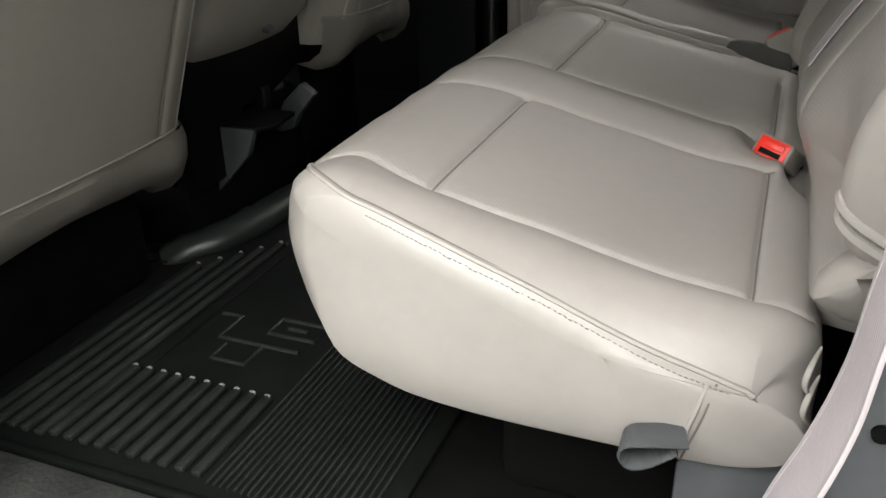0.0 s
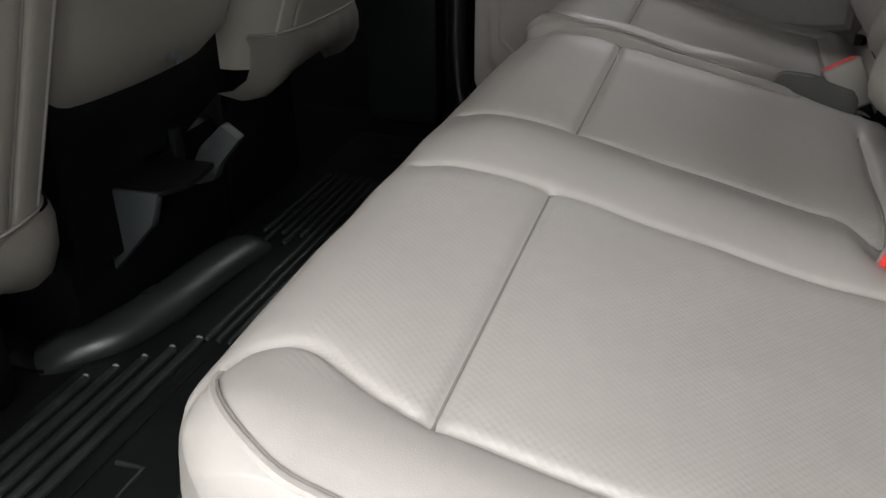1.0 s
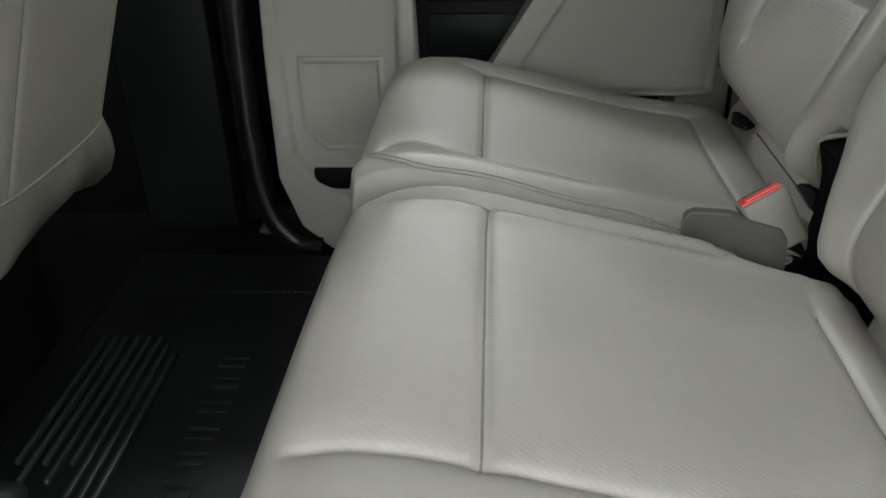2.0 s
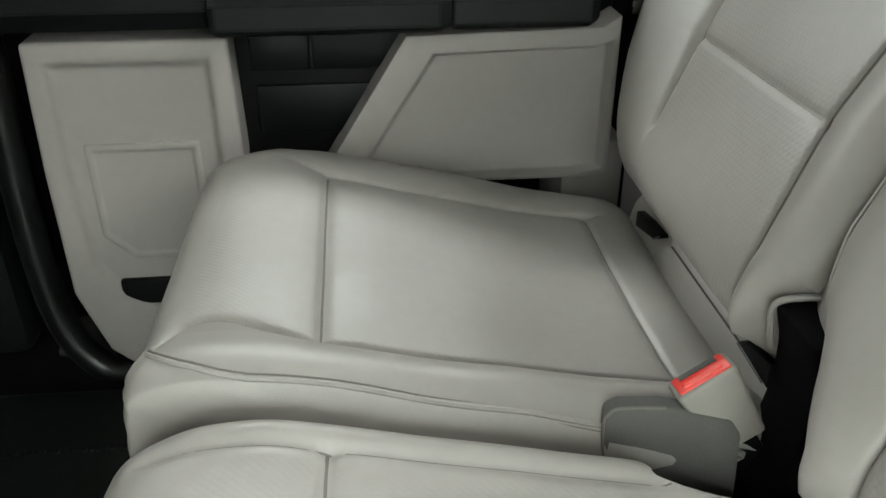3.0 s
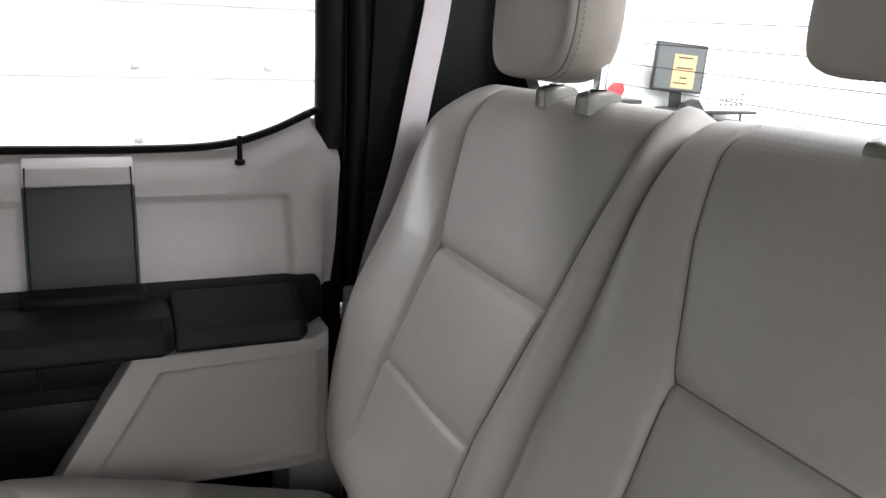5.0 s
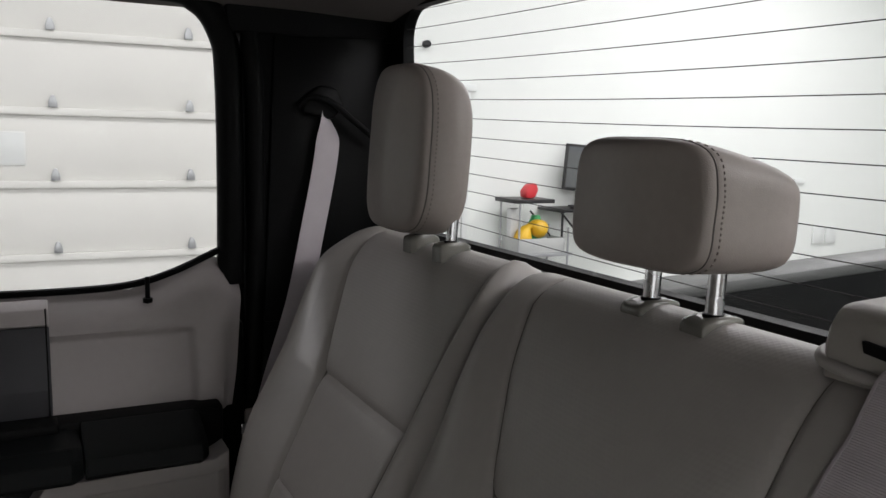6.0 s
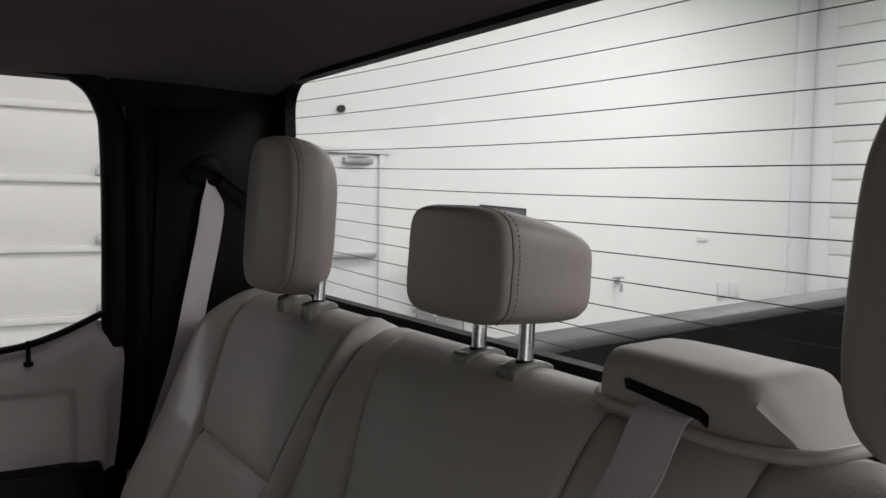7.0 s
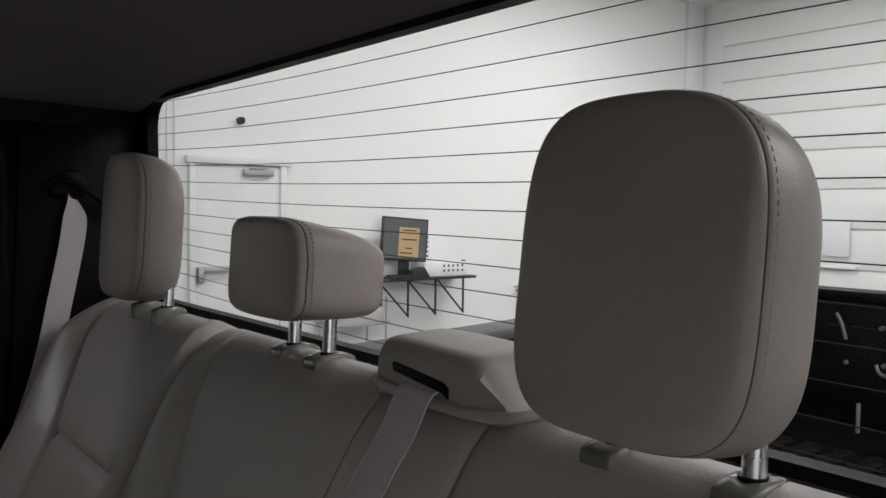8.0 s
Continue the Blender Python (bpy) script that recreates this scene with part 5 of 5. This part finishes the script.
def pillar_belt(s, top):
    b = thing("seat_belt", (0.6, 0.85 * s, 0.3), "taupe woven seat belt hanging on the pillar", "seat belt", "pillar belts")
    line = smooth_line([(0.694, 0.892 * s, 0.982), (0.686, 0.886 * s, 0.90), (0.660, 0.877 * s, 0.78), (0.630, 0.866 * s, 0.655), (0.574, 0.846 * s, 0.49), (0.563, 0.846 * s, 0.36), (0.565, 0.846 * s, 0.22), (0.565, 0.846 * s, 0.13)], 8)
    bm = ribbon(line, (0.92, 0.25 * s, -0.2), 0.048, 0.0016)
    for v in bm.verts:
        # Gathered where it leaves the anchor.
        f = step(v.co.z, 0.925, 0.985)
        v.co.x += (0.682 - v.co.x) * 0.75 * f
    part("webbing", bm, M_BELT, b)
    part("loop", tube(smooth_line([(0.640, 0.891 * s, 0.985), (0.655, 0.885 * s, 1.000), (0.690, 0.880 * s, 0.995), (0.730, 0.875 * s, 0.965), (0.770, 0.873 * s, 0.935)], 6), 0.0055, 8), M_BLACK, b, "black upper belt loop")
    part("loop_cover", prism([(0.645, 0.975), (0.650, 1.005), (0.675, 1.022), (0.705, 1.018), (0.72, 0.99), (0.70, 0.965)], "y", min(0.885 * s, 0.90 * s), max(0.885 * s, 0.90 * s), 0.006), M_BLACK, b, "black anchor cover")
    part("tongue", box((0.531, min(0.827 * s, 0.842 * s), 0.466), (0.566, max(0.827 * s, 0.842 * s), 0.494), 0.006, 2), M_BUCKLE, b, "taupe belt tongue")
    part("tongue_blade", box((0.526, min(0.833 * s, 0.836 * s), 0.443), (0.538, max(0.833 * s, 0.836 * s), 0.470), 0.001), M_CHROME, b, "chrome tongue blade")
    return b


pillar_belt(1, 1)


def near_belt():
    line = smooth_line([(0.62, -0.905, 0.95), (0.525, -0.892, 0.68), (0.474, -0.882, 0.49), (0.4635, -0.879, 0.405), (0.4540, -0.878, 0.360), (0.441, -0.876, 0.315), (0.42, -0.875, 0.22)], 8)
    b = thing("seat_belt", (0.45, -0.79, 0.3), "taupe woven seat belt beside the open doorway", "seat belt", "pillar belts")
    part("webbing", ribbon(line, (-0.04, 0.99, 0.1), 0.047, 0.0016), M_BELT, b)
    for k in (-1, 1):
        part("selvedge", ribbon([Vector(p) + Vector((-0.04, 0.99, 0.1)).normalized() * 0.0222 * k for p in line], (-0.04, 0.99, 0.1), 0.004, 0.0022), M_SELVEDGE, b)
    return b


near_belt()


def buckle(top, axis, side, label, length=0.06, w=0.048, t=0.027, slot=None):
    """A belt buckle whose red button's middle lies at top: taupe body along axis, its width along side."""
    axis, side = Vector(axis).normalized(), Vector(side)
    side = (side - axis * side.dot(axis)).normalized()
    face = axis.cross(side)
    base = Vector(top) - axis * length
    m = Matrix((side, face, axis)).transposed().to_4x4()
    m.translation = Vector(base)
    b = thing("belt_buckle", base, label, "buckle", "belt buckles")

    def piece(name, bm, mat, parent, lab=""):
        bmesh.ops.transform(bm, matrix=m, verts=bm.verts)
        return part(name, bm, mat, parent, lab)

    bm = box((-w / 2, -t / 2, 0), (w / 2, t / 2, length), 0.004, 3)
    for v in bm.verts:
        if v.co.z < length * 0.5:
            v.co.x *= 0.86
    piece("body", bm, M_BUCKLE, b)
    piece("button_well", box((-w / 2 + 0.003, -t / 2 + 0.0022, length - 0.003), (w / 2 - 0.003, t / 2 - 0.0022, length + 0.0012), 0.002), M_RED, b, "red button surround")
    piece("slot", box((-w / 2 + 0.009, t / 2 - 0.0105, length - 0.002), (w / 2 - 0.009, t / 2 - 0.0045, length + 0.0017), 0), slot or M_FELT, b, "tongue slot")
    piece("button", box((-w / 2 + 0.008, -t / 2 + 0.005, length - 0.002), (w / 2 - 0.008, t / 2 - 0.012, length + 0.003), 0.002), M_RED, b, "red release button")
    piece("stalk", box((-0.014, -0.004, -0.10), (0.014, 0.004, 0.005), 0.002), M_BLACK, b, "black webbing stalk")
    return b


buckle((0.410, 0.248, 0.328), (-0.50, 0.20, 0.84), (0.87, 0.10, 0.48), "taupe belt buckle with a red release button")
buckle((0.4235, -0.229, 0.293), (-0.32, -0.80, 0.50), (-0.88, 0.44, 0.19), "taupe belt buckle with red button lying on the bench", 0.060, 0.044, slot=M_BLACK)
# Black child-seat anchor slots at both ends of the crease.
for mouth, lip in (([(0.309, 0.3085), (0.306, 0.3125), (0.300, 0.3155), (0.258, 0.3250), (0.256, 0.3040)], ((0.308, 0.3085), (0.262, 0.3050))),
                   ([(0.570, 0.2970), (0.535, 0.3030), (0.499, 0.3060), (0.494, 0.3040), (0.514, 0.2920), (0.570, 0.2790)], ((0.497, 0.3040), (0.512, 0.2935)))):
    ring = thing("anchor_slot", (0.47, mouth[0][0], 0.29), "black child-seat anchor slot in the seat crease", "anchor")
    part("mouth", prism(mouth, "x", 0.4675, 0.476, 0.001), M_BLACK, ring)
    part("bar", tube([(0.4665, *lip[0]), (0.4665, *lip[1])], 0.0009, 6), M_STEEL, ring, "thin steel lip")


# ---------------------------------------------------------------- front seats seen from behind
def front_seat(y0, y1, low, label):
    s = thing("driver_seat" if y0 < 0 else "passenger_seat", (-0.6, (y0 + y1) / 2, 0.0), label, "seat", "front seats")
    bm = bmesh.new()
    rows = []
    zs = np.linspace(low, 1.0, 30)
    us = sorted(set(np.linspace(-1, 1, 31).round(4).tolist() + [round(c + d, 4) for c in (-0.67, 0.67) for d in (-0.03, -0.02, -0.012, -0.006, 0, 0.006, 0.012, 0.02, 0.03)] + [-0.985, -0.96, -0.94, 0.94, 0.96, 0.985]))
    n = len(us) - 1
    for z in zs:
        row = []
        for k in range(n + 1):
            u = us[k]
            y = (y0 + y1) / 2 + (y1 - y0) / 2 * u
            edge = abs(u) ** 10
            x = -0.385 + 0.365 * (z - 0.19) - 0.05 * edge - 0.012 * u * u
            # Seam lines set a little in from both edges.
            for q in (-0.67, 0.67):
                x -= 0.006 * gauss(u - q, 0.014)
            row.append(bm.verts.new((x, y, z)))
        rows.append(row)
    for a, b in zip(rows, rows[1:]):
        for k in range(n):
            bm.faces.new((a[k], a[k + 1], b[k + 1], b[k]))
    made = bmesh.ops.extrude_face_region(bm, geom=list(bm.faces))["geom"]
    for v in made:
        if isinstance(v, bmesh.types.BMVert):
            v.co.x -= 0.12
    part("seat_back", bm, M_BACKCLOTH, s)
    for u in (-0.67, 0.67):
        yy = (y0 + y1) / 2 + (y1 - y0) / 2 * u
        part("seam", tube([(-0.385 + 0.365 * (z - 0.19) - 0.012 * u * u - 0.05 * abs(u) ** 10 - 0.0048, yy, z) for z in zs], 0.0024, 6), M_SEAM, s)
    for u in (-0.84, 0.84):
        yy = (y0 + y1) / 2 + (y1 - y0) / 2 * u
        part("piping", tube([(-0.385 + 0.365 * (z - 0.19) - 0.05 * abs(u) ** 10 - 0.011, yy, z) for z in zs], 0.003, 6), M_PIPING, s)
    zh = low + 0.052
    part("hem_seam", tube([(-0.385 + 0.365 * (zh - 0.19) - 0.05 * abs(u) ** 10 - 0.012 * u * u + 0.0006, (y0 + y1) / 2 + (y1 - y0) / 2 * u, zh) for u in np.linspace(-0.98, 0.98, 40)], 0.0022, 6), M_SEAM, s)
    # Loose vinyl skirt along the lower edge.
    bm = bmesh.new()
    rows = []
    m = 40
    for i, (dx, dz) in enumerate(((-0.006, 0.035), (0.006, 0.022), (0.012, 0.0), (0.008, -0.022), (-0.010, -0.036), (-0.04, -0.040))):
        row = []
        for k in range(m + 1):
            u = k / m * 2 - 1
            y = (y0 + y1) / 2 + (y1 - y0) / 2 * u * 1.0
            wave = 0.0035 * math.sin(u * 9 + i * 0.4) + 0.004 * noise.noise((u * 5, i * 0.5, y0))
            row.append(bm.verts.new((-0.39 + 0.365 * (dz + low - 0.165) + dx + wave - 0.045 * abs(u) ** 10, y, low + 0.015 + dz + (0.006 * math.sin(u * 4 + 1) - 0.026 * gauss(abs(u) - 0.86, 0.10) + wave) * (i / 5))))
        rows.append(row)
    for a, b in zip(rows, rows[1:]):
        for k in range(m):
            bm.faces.new((a[k], a[k + 1], b[k + 1], b[k]))
    bmesh.ops.solidify(bm, geom=list(bm.faces), thickness=0.004)
    part("skirt", bm, M_BACKCLOTH, s, "wrinkled vinyl skirt")
    part("seat_base", box((-0.95, y0 + 0.04, -0.01), (-0.47, y1 - 0.04, low - 0.01), 0.02), M_BLACK, s, "black seat base")
    return s


front_seat(-0.78, -0.228, 0.200, "taupe front seat seen from behind with wrinkled skirt")
front_seat(0.185, 0.515, 0.272, "taupe front passenger seat seen from behind")


def centre_seat():
    s = thing("front_centre_seat", (-0.6, 0.02, 0.0), "taupe front centre seat over black brackets", "seat", "front seats")
    bm = bmesh.new()
    rows, n = [], 20
    zs = np.linspace(0.315, 0.96, 18)
    for z in zs:
        row = []
        for k in range(n + 1):
            u = k / n * 2 - 1
            edge = abs(u) ** 8
            low = 0.010 * (1 - u * u)
            row.append(bm.verts.new((-0.452 + 0.365 * (z - 0.19) - 0.05 * edge - 0.03 * gauss(z - 0.315, 0.012), 0.0 + 0.19 * u, z - low * gauss(z - 0.315, 0.05))))
        rows.append(row)
    for a, b in zip(rows, rows[1:]):
        for k in range(n):
            bm.faces.new((a[k], a[k + 1], b[k + 1], b[k]))
    made = bmesh.ops.extrude_face_region(bm, geom=list(bm.faces))["geom"]
    for v in made:
        if isinstance(v, bmesh.types.BMVert):
            v.co.x -= 0.1
    part("seat_back", bm, M_BACKCLOTH, s)
    part("hinge_bracket", prism([(-0.17, 0.10), (-0.17, 0.33), (0.16, 0.345), (0.205, 0.325), (0.20, 0.25), (0.17, 0.235), (0.06, 0.20), (-0.02, 0.205), (-0.06, 0.10)], "x", -0.50, -0.44, 0.006), M_BLACK, s, "black steel hinge bracket")
    part("base_cover", prism([(-0.447, 0.191), (-0.374, 0.192), (-0.390, 0.146), (-0.477, 0.054)], "y", -0.092, -0.075, 0.003), M_GREYTRIM, s, "slate plastic corner cover")
    part("base_shelf", prism([(-0.447, -0.088), (-0.372, -0.088), (-0.352, -0.055), (-0.36, 0.02), (-0.447, 0.02)], "z", 0.186, 0.195, 0.003), M_BLACK, s)
    part("side_cover", prism([(-0.409, 0.196), (-0.369, 0.233), (-0.343, 0.214), (-0.380, 0.172), (-0.392, 0.148), (-0.420, 0.138), (-0.438, 0.144)], "y", 0.058, 0.078, 0.003), M_GREYTRIM, s, "slate plastic latch cover")
    part("latch", box((-0.462, 0.038, 0.176), (-0.432, 0.060, 0.226), 0.004), M_CHARCOAL, s, "charcoal latch")
    part("latch_slot", box((-0.455, 0.034, 0.184), (-0.440, 0.040, 0.218), 0.002), M_BLACK, s)
    part("pivot_bolt", tube([(-0.405, 0.02, 0.335), (-0.392, 0.02, 0.335)], 0.008, 12), M_STEEL, s)
    part("pedestal", box((-0.62, -0.17, -0.01), (-0.46, 0.20, 0.20), 0.02), M_BLACK, s)
    return s


centre_seat()


# ---------------------------------------------------------------- floor mat and floor duct
DUCT = [(-0.505, -0.195, -0.020), (-0.475, -0.175, -0.002), (-0.437, -0.135, 0.006), (-0.418, -0.06, 0.008), (-0.410, 0.05, 0.007), (-0.405, 0.125, -0.001), (-0.404, 0.158, -0.020)]
DUCT_JOINT = [(-0.4215, -0.077, 0.0076), (-0.419, -0.064, 0.0079), (-0.4172, -0.05, 0.0080)]
duct = thing("floor_duct", (-0.37, -0.09, FLOOR), "glossy black moulded floor duct", "duct")
part("cover", tube(smooth_line(DUCT, 8), 0.037, 20, 0.7), M_DUCT, duct)
part("joint_band", tube(DUCT_JOINT, 0.0380, 20, 0.7), M_DUCT, duct)
part("floor_flange", box((DUCT[0][0] - 0.05, DUCT[0][1] - 0.03, FLOOR), (DUCT[0][0] + 0.02, DUCT[0][1] + 0.03, -0.006), 0.002), M_BLACK, duct)


bolt = thing("floor_bolt", (-0.515, -0.283, FLOOR), "small bright steel bolt in the floor carpet", "bolt")
part("washer", tube([(-0.515, -0.283, FLOOR - 0.001), (-0.515, -0.283, FLOOR + 0.002)], 0.011, 14), M_STEEL, bolt)
part("bolt_head", tube([(-0.515, -0.283, FLOOR + 0.002), (-0.515, -0.283, FLOOR + 0.008)], 0.006, 6), M_CHROME, bolt)


def floor_mat():
    mat = thing("floor_mat", (-0.2, 0, FLOOR), "black rubber floor mat with raised ribs", "floor mat")
    part("sheet", box((-0.445, -0.682, FLOOR), (0.12, 0.71, -0.004), 0.006), M_RUBBER, mat)
    part("edge_lip", box((-0.445, -0.688, FLOOR), (0.12, -0.674, 0.003), 0.005), M_RUBBER, mat)

    def rib(x, y0, y1, w=0.0078, h=0.0085):
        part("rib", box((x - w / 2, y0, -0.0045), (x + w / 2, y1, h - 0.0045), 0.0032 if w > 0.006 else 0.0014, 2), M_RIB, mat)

    # A small pale nub added where a rib's end catches the light.
    def nub(x, y):
        part("rib_tip", tube([(x - 0.0035, y, 0.0038), (x, y, 0.0052), (x + 0.0035, y, 0.0038)], 0.0018, 8), M_GLINT, mat, "pale rib end standing for a glint")

    # Long ribs whose far ends stand in a slanting row, and short ones at the doorway.
    for i in range(5):
        x = -0.4165 + 0.0215 * i
        rib(x, -0.655, -0.225 + 1.33 * (x + 0.4165), 0.0125)
        nub(x, -0.227 + 1.33 * (x + 0.4165))
    for i in range(10):
        rib(-0.313 + 0.0225 * i, -0.650, -0.500, 0.0135)
        nub(-0.313 + 0.0225 * i, -0.502)
    for i in range(22):
        rib(-0.092 + 0.0088 * i, -0.655, -0.10, 0.0036, 0.0042)
    for i in range(5):
        rib(-0.405 + 0.0165 * i, 0.20 - 0.03 * (i % 2), 0.46)
    for i in range(3):
        rib(-0.3225 + 0.0165 * i, -0.11, 0.46 - 0.02 * i)
    # Recessed field with a raised emblem made of plain bars.
    part("field_border", box((-0.305, -0.498, -0.0045), (-0.300, -0.15, -0.001), 0.001), M_RUBBER, mat)
    for line in (((-0.29, -0.34), (-0.256, -0.34), (-0.256, -0.397), (-0.13, -0.397)), ((-0.236, -0.41), (-0.236, -0.446), (-0.184, -0.446), (-0.184, -0.40)),
                 ((-0.196, -0.326), (-0.196, -0.366), (-0.124, -0.366), (-0.124, -0.326), (-0.196, -0.326)), ((-0.175, -0.346), (-0.145, -0.346))):
        part("emblem_bar", tube([(x, y, -0.0035) for x, y in line], 0.0035, 8), M_RIB, mat)
    for y in (0.06, 0.105, 0.155, 0.205, 0.25, 0.30, 0.35, 0.395):
        part("letter_bar", box((-0.222, y, -0.0045), (-0.185, y + 0.008, -0.0005), 0.001), M_RUBBER, mat)
        part("letter_bar", box((-0.222, y + 0.018, -0.0045), (-0.185, y + 0.024, -0.0005), 0.001), M_RUBBER, mat)
    bm = bmesh.new()
    for i in range(60):
        add_box(bm, (-0.36 + 0.008 * i, 0.588, -0.0045), (-0.356 + 0.008 * i, 0.592, -0.001), 0)
    tagged(part("stipple", bm, M_RUBBER, mat, "row of small raised dots"), kind="stuff")
    return mat


floor_mat()


# ---------------------------------------------------------------- truck bed behind the window
def truck_bed():
    b = thing("truck_bed", (1.9, 0, 0.1), "black lined pickup bed with ribbed floor", "truck bed", kind="structure")
    part("bed_floor", box((0.95, -0.80, 0.15), (3.0, 0.80, 0.195), 0.004), M_LINER, b)
    for i in range(15):
        y = -0.73 + 0.104 * i
        part("floor_rib", box((0.97, y - 0.028, 0.19), (2.9, y + 0.028, 0.215), 0.010), M_BEDRIB, b)
    for s in (1, -1):
        y0, y1 = sorted((0.79 * s, 0.86 * s))
        bm = bmesh.new()
        add_box(bm, (0.95, y0, 0.15), (3.0, y1, 0.62), 0.01)
        for v in bm.verts:
            if v.co.z > 0.4:
                v.co.z += 0.045 * (v.co.x - 1.2)
        part("side_wall", bm, M_LINER, b)
        y0, y1 = sorted((0.785 * s, 0.90 * s))
        bm = bmesh.new()
        add_box(bm, (0.95, y0, 0.612), (3.0, y1, 0.64), 0.008)
        for v in bm.verts:
            v.co.z += 0.045 * (v.co.x - 1.2)
        part("rail_cap", bm, M_RAIL, b, "grey textured rail cap")
    part("tailgate", box((2.95, -0.80, 0.18), (3.02, 0.80, 0.69), 0.012), M_LINER, b)
    part("tailgate_cap", box((2.93, -0.80, 0.685), (3.04, 0.80, 0.715), 0.008), M_LINER, b)
    part("tailgate_panel", box((2.935, 0.1, 0.30), (2.951, 0.62, 0.60), 0.006), M_LINER, b)
    for y, z in ((0.444, 0.605), (0.432, 0.49), (0.55, 0.485)):
        part("bolt", tube([(2.926, y, z), (2.952, y, z)], 0.007, 10), M_STEEL, b, "small bright bolt")
    part("handle_bar", tube(smooth_line([(2.93, 0.455, 0.49), (2.925, 0.44, 0.465), (2.925, 0.40, 0.458), (2.925, 0.25, 0.455)], 5), 0.006, 8), M_STEEL, b, "grey tailgate rod")
    # Thin bright strip added for the glint low on the tailgate.
    part("glint_strip", box((2.925, 0.500, 0.265), (2.937, 0.510, 0.36), 0.002), M_ZINC, b, "bright strip standing for a glint on the tailgate")
    part("support_cable", tube(smooth_line([(2.92, 0.58, 0.64), (2.915, 0.56, 0.61), (2.915, 0.545, 0.56)], 5), 0.006, 8), M_STEEL, b, "grey tailgate cable")
    part("front_header", box((0.93, -0.80, 0.15), (0.965, 0.80, 0.60), 0.006), M_LINER, b)


truck_bed()
